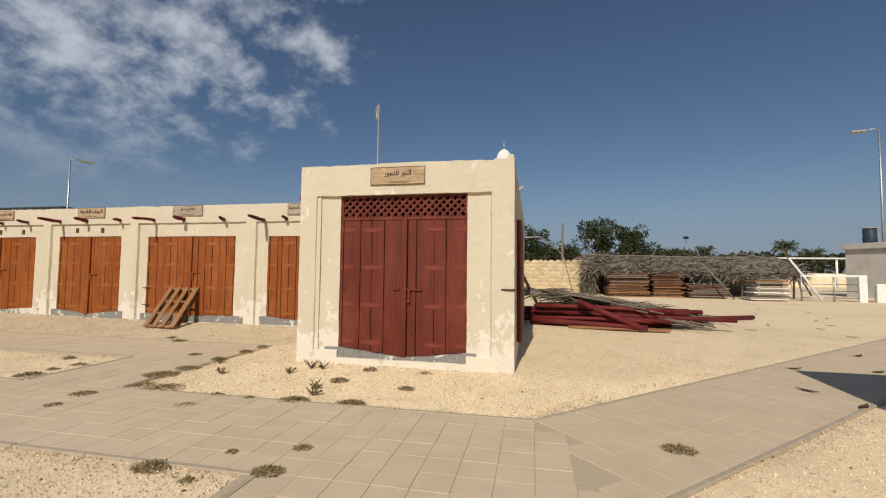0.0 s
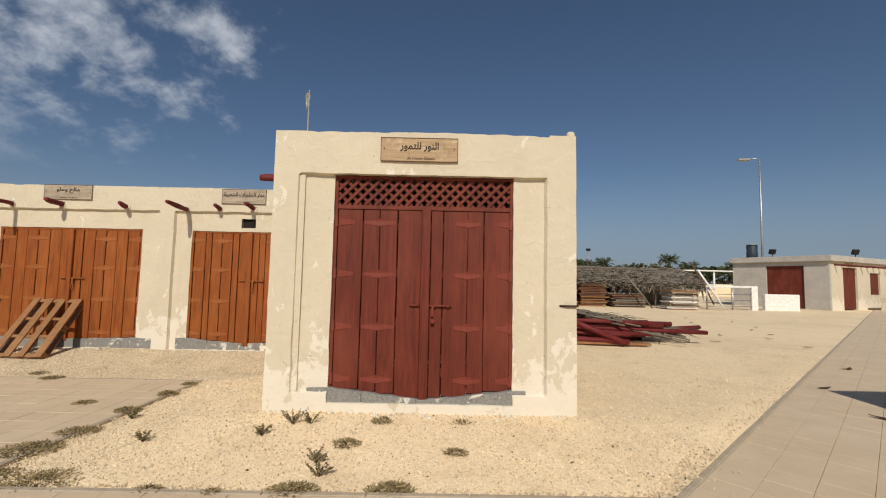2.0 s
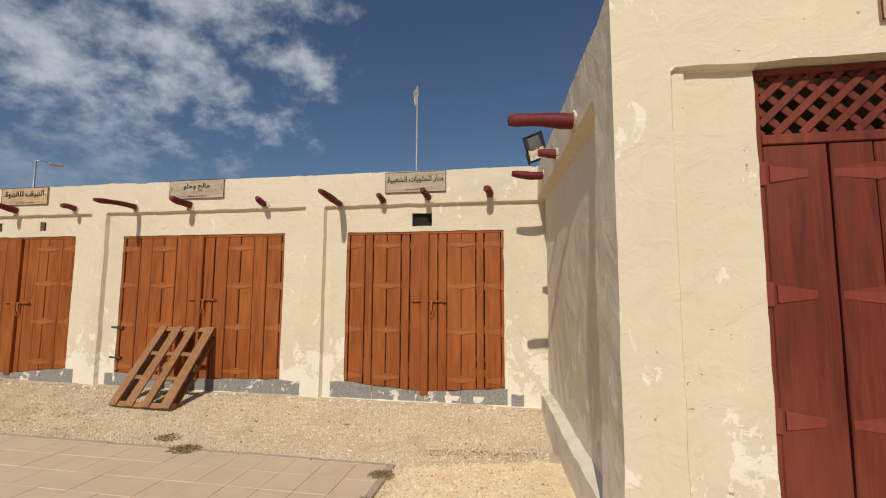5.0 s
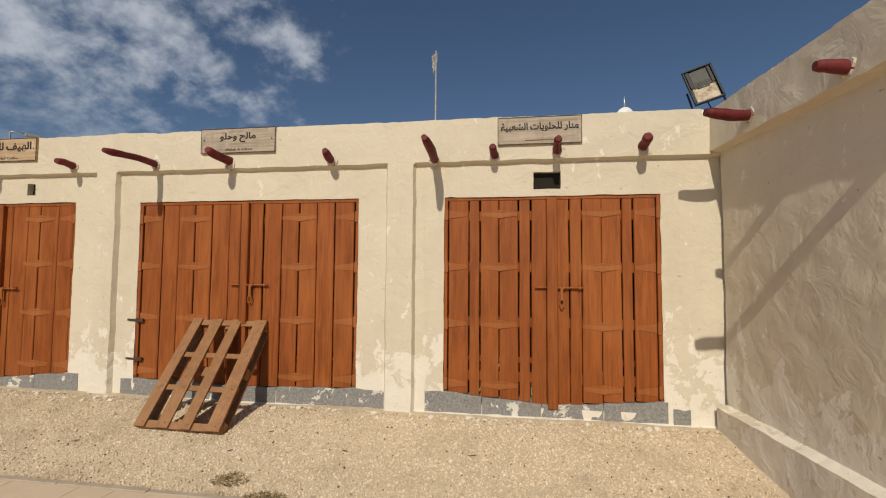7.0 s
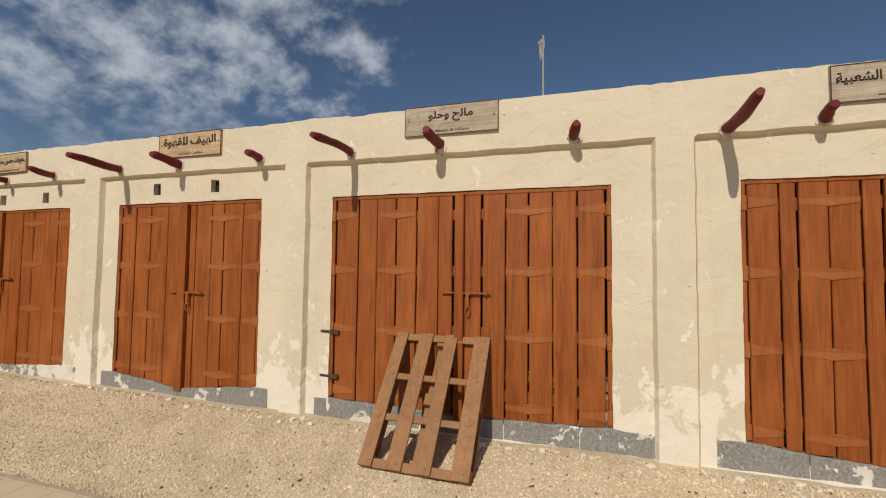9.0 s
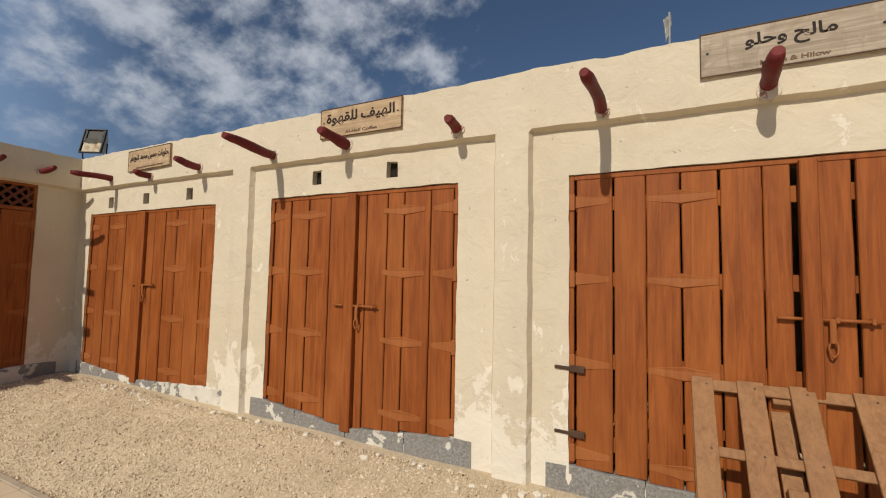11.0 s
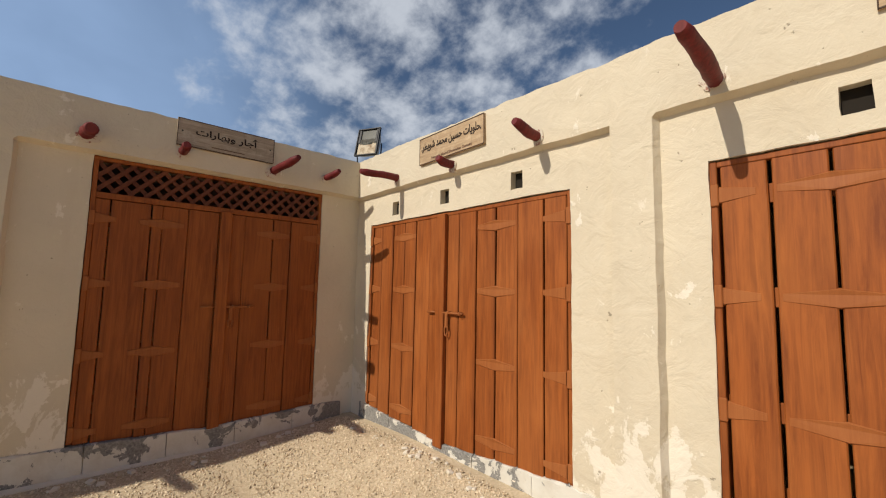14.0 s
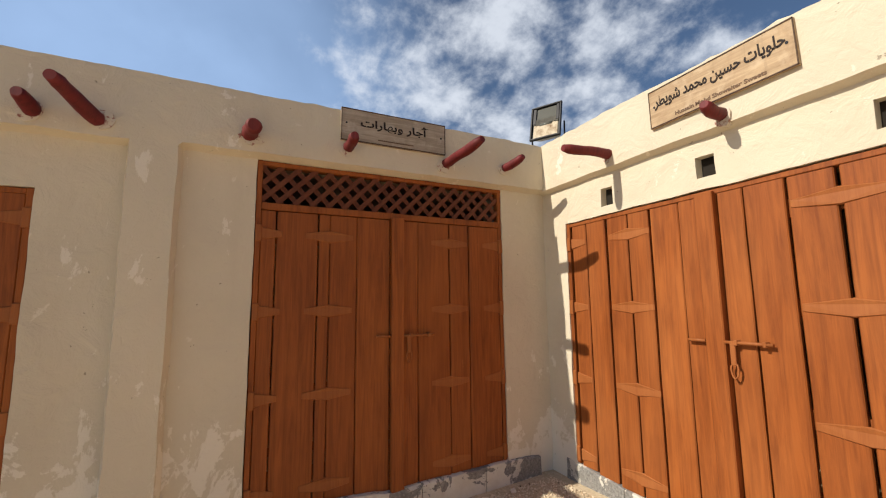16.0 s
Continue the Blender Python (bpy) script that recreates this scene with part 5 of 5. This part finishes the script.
def palm(x, y, h, seed):
    t = thing("palm_tree", pose(x, y, 0), "distant date palm above the scrub", "palm tree", "distant palms")
    part("trunk", tube([(0, 0, -0.1), (0.1, 0, h * 0.5), (0, 0, h - 1.2)], [0.35, 0.28, 0.25], 8), BARK, t)

    def at(r):
        a, e = r.uniform(0, 6.28), r.uniform(-0.5, 1.2)
        d = Vector((math.cos(a), math.sin(a), e))
        q = r.uniform(0.0, 1.6)
        return Vector((0, 0, h - 1.2)) + d.normalized() * q + Vector((0, 0, -0.25 * q * q * 0.5)), d + Vector((r.uniform(-0.6, 0.6), r.uniform(-0.6, 0.6), -0.4))
    blades(420, at, 1.0, 0.07, FROND, "crown", "", "", seed, parent=t)


for k, (x, y, h) in enumerate(((45.8, 90, 8.0), (26.1, 90, 6.6), (34.0, 95, 7.3), (51.2, 92, 6.6), (29.0, 92, 6.6), (63, 95, 7.0))):
    palm(x, y, h, 80 + k)


def belt(r):
    x = r.uniform(15, 120)
    y = r.uniform(84, 110)
    top = 5.0 + 1.3 * noise.noise(Vector((x * 0.13, 0, 0))) + 0.8 * noise.noise(Vector((x * 0.5, 1, 0)))
    return (x, y, top * (1 - r.random() ** 2 * 0.95)), (r.uniform(-1, 1), r.uniform(-1, 1), r.uniform(-0.3, 1))


blades(13000, belt, 0.8, 0.28, LEAF, "tree_belt", "far belt of dusty green trees and scrub", "trees", 99, "stuff")
lp = thing("street_lamp", pose(29.7, 92, 0), "distant lamp post above the tree belt", "street lamp", "street lamps")
part("pole", tube([(0, 0, -0.1), (0, 0, 8.6)], 0.09, 8), STEEL, lp)
part("lamp_head", block((0.9, 0.5, 0.5), (0, 0, 8.7), 0.1), BLACK, lp)
dr = thing("roof_canopy", pose(-50, 33, 0), "dark flat roof of a distant building", "building")
part("wall", span(-8, 4, 0, 8, -0.1, 6.6, 0.03), CREAM, dr)
part("roof", span(-9, 6.4, -1, 9, 6.6, 7.4, 0.1), BITUMEN, dr)

# the block beside the walk whose corner shades the paving
blk = thing("neighbour_shop", pose(0, 0, 0), "cream plastered shop block beside the walk", "building")
part("wall", span(3.95, 14.0, -6.0, 4.15, -0.1, 3.3, 0.02), CREAM, blk)
part("roof", span(4.2, 13.8, -5.8, 3.9, 3.3, 3.36, 0.01), CONCRETE, blk)


# ---- weeds ----
def weed(x, y, w, h, n, material, seed, label, lift=0.0):
    z = max(ground_height(x, y), 0.0 if paved(x, y) else -1) + lift

    def at(r):
        a = r.uniform(0, 6.28)
        q = r.uniform(0, 1) ** 0.7
        return (x + math.cos(a) * q * w * 0.48, y + math.sin(a) * q * w * 0.36, z - 0.004 + r.uniform(0, h * 0.5) * (1 - q)), (math.cos(a + r.uniform(-1, 1)) * 0.9, math.sin(a + r.uniform(-1, 1)) * 0.9, r.uniform(0.0, 0.9))
    ob = blades(int(n * 3.6), at, h * 0.26 + 0.010, 0.0045, material, "weed", label, "weed", seed, group="weeds among the paving")
    return ob


LOW = "low dusty mat of weeds growing at the paving"
for k, (x, y, w, h, n) in enumerate((
        (-5.40, 5.45, 0.55, 0.09, 260), (-5.35, 5.9, 0.42, 0.08, 170), (-4.80, 4.90, 0.60, 0.08, 260), (-5.2, 4.98, 0.35, 0.08, 120), (-3.90, 4.78, 0.22, 0.08, 80), (-3.41, 4.75, 0.14, 0.06, 40),
        (-2.84, 4.80, 0.40, 0.12, 220), (-2.12, 4.84, 0.38, 0.12, 220), (-2.61, 5.57, 0.28, 0.10, 110), (-2.34, 6.05, 0.22, 0.10, 80), (-1.60, 5.44, 0.22, 0.09, 80), (-1.51, 6.05, 0.20, 0.06, 50),
        (-3.95, 4.35, 0.30, 0.03, 60), (-5.5, 4.40, 0.34, 0.06, 120), (-6.08, 6.86, 0.28, 0.06, 110), (-7.95, 8.30, 0.30, 0.07, 100), (1.29, 4.26, 0.30, 0.09, 150), (6.18, 9.91, 0.2, 0.04, 40),
        (-7.25, 5.0, 0.40, 0.10, 160), (-7.24, 5.71, 0.26, 0.07, 80), (-5.38, 3.97, 0.22, 0.05, 60), (-7.9, 6.05, 0.25, 0.10, 80), (-2.98, 2.95, 0.30, 0.09, 150), (-2.02, 3.07, 0.26, 0.08, 130),
        (-1.99, 3.54, 0.18, 0.05, 70), (-2.54, 3.33, 0.12, 0.04, 40), (-2.54, 2.83, 0.14, 0.06, 40), (-7.3, 5.36, 0.2, 0.08, 60), (-7.55, 8.06, 0.34, 0.08, 150), (-5.36, 6.6, 0.3, 0.1, 120), (-5.34, 7.3, 0.25, 0.12, 90), (-5.38, 7.85, 0.22, 0.08, 80))):
    weed(x, y, w, h, n, DRY, 200 + k, LOW)


def shrub(x, y, h, seed):
    """A small sprawling desert plant with stems and dark leaves."""
    z = ground_height(x, y)
    s = thing("desert_shrub", pose(x, y, z), "small dark green sprawling plant growing in gravel", "plant", "plants in the gravel")
    r = random.Random(seed)
    bm = bmesh.new()
    tips = []
    for _ in range(11):
        a = r.uniform(0, 6.28)
        q = h * r.uniform(0.4, 0.8)
        top = Vector((math.cos(a) * q, math.sin(a) * q * 0.7, h * r.uniform(0.3, 1.0)))
        tube([(0, 0, -0.01), top * 0.5 + Vector((0, 0, 0.02)), top], [0.0028, 0.0022, 0.001], 5, bm)
        tips.append(top)
    part("stems", bm, BARK, s)

    def at(r):
        t = r.choice(tips) * r.uniform(0.35, 1.05)
        return t, (r.uniform(-1, 1), r.uniform(-1, 1), r.uniform(-0.3, 0.9))
    blades(260, at, 0.019, 0.0065, SCRUB, "leaves", "", "", seed, parent=s)


for k, (x, y, h) in enumerate(((-3.44, 5.70, 0.15), (-3.22, 5.92, 0.20), (-3.05, 5.95, 0.16), (-2.72, 5.05, 0.20), (-2.80, 5.25, 0.18), (-4.5, 5.6, 0.14), (-5.1, 6.3, 0.14))):
    shrub(x, y, h * 0.75, 300 + k)

# dry leaves and sticks blown over the paving
r = random.Random(8)
litter = [(6.25, 9.92), (7.97, 12.83), (5.52, 8.34), (3.65, 6.77), (4.29, 8.28), (3.88, 6.11), (9.12, 15.62), (9.5, 17), (8.2, 14.5), (7.2, 15.2), (10.4, 18.0), (8.8, 19.5), (11.2, 20.5), (6.0, 13.6), (10.0, 22), (-0.6, 5.3), (2.2, 8.1), (-8.2, 8.65), (-9.7, 8.6), (-7.2, 8.75), (-12.4, 8.5), (-6.1, 8.8), (-8.0, 8.95), (-11.2, 8.9)]
for k, (x, y) in enumerate(litter):
    z = max(ground_height(x, y), 0.002)
    sc = 0.28 if (x > 3) else 0.07
    bm = bmesh.new()
    n = 5
    row = [[bm.verts.new((sc * (i / n - 0.5), (0.5 - abs(i / n - 0.5)) * s * sc * 0.35, 0.008 + 0.05 * sc * (i / n - 0.5) ** 2 * 4 + 0.03 * sc * abs(s))) for s in (-1, 0, 1)] for i in range(n + 1)]
    for a, b in zip(row, row[1:]):
        for j in range(2):
            bm.faces.new((a[j], b[j], b[j + 1], a[j + 1]))
    tagged(part("dry_leaf", bm, DEAD_LEAF, m=pose(x, y, z, 0, 0, r.uniform(0, 180))), "dry brown leaf lying on the ground", "leaf", "blown leaves")


# ---- paving, kerbs and gravel ----
TILE, GAPW = 0.30, 0.003
walk_ob = tagged(part("pavement", span(-25.9, -2.2, 3.02, 4.76, -0.12, -0.007), JOINT), "sandy beige square concrete paving slabs", "pavement", kind="structure")
for box in ((-15.4, -5.34, 6.44, 8.08), (-6.98, -5.34, 4.7636, 6.436), (-2.196, 0.60, -8, 4.756)):
    part("bed", span(box[0], box[1], box[2], box[3], -0.12, -0.007), JOINT, walk_ob)


def tile_mesh(w, d):
    bm = bmesh.new()
    e = 0.002
    lo = [bm.verts.new((sx * w / 2, sy * d / 2, -0.03)) for sx, sy in ((-1, -1), (1, -1), (1, 1), (-1, 1))]
    mid = [bm.verts.new((sx * w / 2, sy * d / 2, -0.004)) for sx, sy in ((-1, -1), (1, -1), (1, 1), (-1, 1))]
    hi = [bm.verts.new((sx * (w / 2 - e), sy * (d / 2 - e), 0)) for sx, sy in ((-1, -1), (1, -1), (1, 1), (-1, 1))]
    bm.faces.new(hi)
    for i in range(4):
        k = (i + 1) % 4
        bm.faces.new((lo[i], lo[k], mid[k], mid[i]))
        bm.faces.new((mid[i], mid[k], hi[k], hi[i]))
    return mesh_of("paver", bm, PAVER)


one = tile_mesh(TILE - GAPW, TILE - GAPW)
r = random.Random(3)
near_tiles, far_tiles = [], []


def lay(x0, x1, y0, y1, keep=None):
    nx, ny = round((x1 - x0) / TILE), round((y1 - y0) / TILE)
    sx, sy = (x1 - x0) / nx, (y1 - y0) / ny
    for i in range(nx):
        for j in range(ny):
            x, y = x0 + (i + 0.5) * sx, y0 + (j + 0.5) * sy
            if keep and not keep(x, y):
                continue
            m = Matrix.Translation((x, y, r.uniform(-0.003, 0.001))) @ Matrix.Rotation(r.uniform(-0.004, 0.004), 4, "Z") @ Matrix.Diagonal((sx / TILE, sy / TILE, 1, 1))
            near = (-6.5 < x < 0.3 and 2.6 < y < 5.0)
            (near_tiles if near and len(near_tiles) < 300 else far_tiles).append(m)


EDGE = 0.06
lay(-26, 0.62, 3.0 + EDGE, 4.78 - EDGE, lambda x, y: x < 0.05 - (y - 4.78) * 0.32)
lay(-2.12 + EDGE, 0.62, -4.0, 3.0 + EDGE)
lay(-7.0 + EDGE, -5.32 - EDGE, 4.78 - EDGE, 6.42 + EDGE)
lay(-15.42 + EDGE, -5.32 - EDGE, 6.42 + EDGE, 8.1 - EDGE)
# the slanting walk, laid along its own length
ang = math.atan2(D.y, D.x)
across = Vector((D.y, -D.x))
width = -(side_of(C1.x, C1.y, C0))
slant_bed = bmesh.new()
sb = [slant_bed.verts.new((*p, -0.0075)) for p in (C0 - D * 0.0, C1, C1 + D * 46, C0 + D * 46)]
slant_bed.faces.new(sb)
part("bed", slant_bed, JOINT, walk_ob)
rows_n = max(1, round((width - 2 * EDGE) / TILE))
tw_ = (width - 2 * EDGE) / rows_n
for i in range(-4, 150):
    for j in range(rows_n):
        p = C0 + D * ((i + 0.5) * TILE) + across * (EDGE + (j + 0.5) * tw_)
        if p.x < 0.05 - (p.y - 4.78) * 0.32 + 0.12:
            continue
        far_tiles.append(Matrix.Translation((p.x, p.y, r.uniform(-0.003, 0.001))) @ Matrix.Rotation(ang, 4, "Z") @ Matrix.Diagonal((1, tw_ / TILE, 1, 1)))
for m in near_tiles:
    part("paver", one, PAVER, walk_ob, m=m)
base_v = np.array([v.co for v in one.vertices])
base_f = [tuple(p.vertices) for p in one.polygons]
verts, faces = [], []
for m in far_tiles:
    k = len(verts)
    mm = np.array(m)
    verts += (base_v @ mm[:3, :3].T + mm[:3, 3]).tolist()
    faces += [tuple(i + k for i in f) for f in base_f]
me = bpy.data.meshes.new("pavers")
me.from_pydata(verts, [], faces)
me.materials.append(PAVER)
tagged(part("pavers", me, PAVER, walk_ob), "sandy beige concrete pavers", kind="stuff")


def kerb_line(a, b):
    a, b = Vector(a), Vector(b)
    d = b - a
    n = max(1, round(d.length / 0.8))
    for i in range(n):
        p = a + d * ((i + 0.5) / n)
        part("kerb", block((d.length / n - 0.006, 0.055, 0.14), (0, 0, 0), 0.006), KERB, walk_ob, m=Matrix.Translation((p.x, p.y, -0.066 + r.uniform(-0.002, 0.003))) @ Matrix.Rotation(math.atan2(d.y, d.x) + r.uniform(-0.003, 0.003), 4, "Z"))


for a, b in (((-26, 3.03), (-2.12, 3.03)), ((-2.09, -4), (-2.09, 3.0)), ((-5.32, 4.75), (0.0, 4.75)), ((-26, 4.75), (-7.0, 4.75)), ((-6.97, 4.78), (-6.97, 6.42)), ((-5.35, 4.78), (-5.35, 8.1)),
             ((-15.4, 6.45), (-7.0, 6.45)), ((-15.4, 8.07), (-5.38, 8.07)), ((-15.39, 6.48), (-15.39, 8.04)), ((0.59, -4), (0.59, 3.0)),
             (tuple(C0 + across * 0.03), tuple(C0 + across * 0.03 + D * 45)), (tuple(C1 - across * 0.03), tuple(C1 - across * 0.03 + D * 45))):
    kerb_line(a, b)


def chips(name, zones, seed):
    """Loose crushed stone: thousands of small angular chips in one mesh."""
    rg = np.random.default_rng(seed)
    base8 = np.array([(1, 0, 0), (-1, 0, 0), (0, 1, 0), (0, -1, 0), (0, 0, 1), (0, 0, -1)], float)
    f8 = [(0, 2, 4), (2, 1, 4), (1, 3, 4), (3, 0, 4), (2, 0, 5), (1, 2, 5), (3, 1, 5), (0, 3, 5)]
    verts, faces = [], []
    for x0, x1, y0, y1, per in zones:
        for _ in range(int((x1 - x0) * (y1 - y0) * per)):
            x, y = rg.uniform(x0, x1), rg.uniform(y0, y1)
            if paved(x, y, -0.01 if rg.random() < 0.985 else -0.3):
                continue
            s = rg.uniform(0.0045, 0.0095) * (1.5 if rg.random() < 0.06 else 1)
            a = rg.uniform(0, 6.28)
            v = base8 * (s * rg.uniform(0.7, 1.4, 3)) + rg.normal(0, s * 0.22, (6, 3))
            c, sn = math.cos(a), math.sin(a)
            v = v @ np.array([[c, -sn, 0], [sn, c, 0], [0, 0, 1]]) + (x, y, ground_height(x, y) + s * 0.25)
            k = len(verts)
            verts += v.tolist()
            faces += [(p + k, q + k, w + k) for p, q, w in f8]
    me = bpy.data.meshes.new(name)
    me.from_pydata(verts, [], faces)
    me.materials.append(CHIPS)
    return tagged(new(name, me), "loose pale limestone chips covering the ground", "gravel", kind="stuff")


chips("gravel", [(-16.7, -3.9, 8.05, 9.45, 3000), (-16.7, -15.4, 6.0, 8.05, 2600), (-5.4, 0.8, 4.8, 6.3, 1500), (-5.4, -3.9, 6.3, 8.1, 1500), (-0.2, 3.5, 4.8, 9.0, 350), (-6.0, -2.1, 1.6, 3.0, 900), (0.6, 4.0, 2.2, 5.6, 600), (-10, -7, 4.78, 6.42, 400), (-0.2, 8.0, 9.0, 13.0, 130), (3.5, 7.0, 5.6, 9.0, 150)], 4)

# plaster crumbs fallen along the wall feet
rg = random.Random(77)
crumbs = bmesh.new()
for _ in range(150):
    u = rg.uniform(0, 1)
    x, y = (rg.uniform(-16.4, -4.0), 9.43 - abs(rg.gauss(0, 0.07))) if u < 0.7 else ((rg.uniform(-3.6, -0.4), 6.24 - abs(rg.gauss(0, 0.06))) if u < 0.85 else (-16.66 + abs(rg.gauss(0, 0.07)), rg.uniform(6, 9.3)))
    s = rg.uniform(0.012, 0.04)
    block((s * 1.5, s * 1.2, s * 0.7), (x, y, ground_height(x, y) + s * 0.2), s * 0.15, crumbs, Matrix.Rotation(rg.uniform(0, 3), 4, "Z") @ Matrix.Rotation(rg.uniform(-0.5, 0.5), 4, "X"))
tagged(part("plaster_crumbs", crumbs, CREAM), "pale plaster crumbs fallen at the wall foot", "rubble", kind="stuff")

# the rubble wall across the yard
rub = tagged(part("yard_wall", span(-6.0, 4.45, 36.05, 36.4, -0.1, 2.42, 0.02), RUBBLE), "rough yellow limestone rubble wall", "wall", kind="structure")
stones = []
for k in range(6):
    bm = bmesh.new()
    bmesh.ops.create_icosphere(bm, subdivisions=1, radius=0.5)
    for v in bm.verts:
        v.co *= 1 + 0.28 * noise.noise(v.co * 3 + Vector((k * 5, 0, 0)))
    stones.append(mesh_of("stone", bm, RUBBLE))
z = 0.1
while z < 2.4:
    h = r.uniform(0.26, 0.40)
    x = -3.2
    while x < 4.3:
        w = r.uniform(0.3, 0.62)
        part("stone", r.choice(stones), RUBBLE, rub, m=Matrix.Translation((x + w / 2, 36.06, z + h / 2 + r.uniform(-0.04, 0.04))) @ Matrix.Rotation(r.uniform(-0.2, 0.2), 4, "Y") @ Matrix.Diagonal((w * 1.12, 0.13, h * 1.18, 1)))
        x += w
    z += h
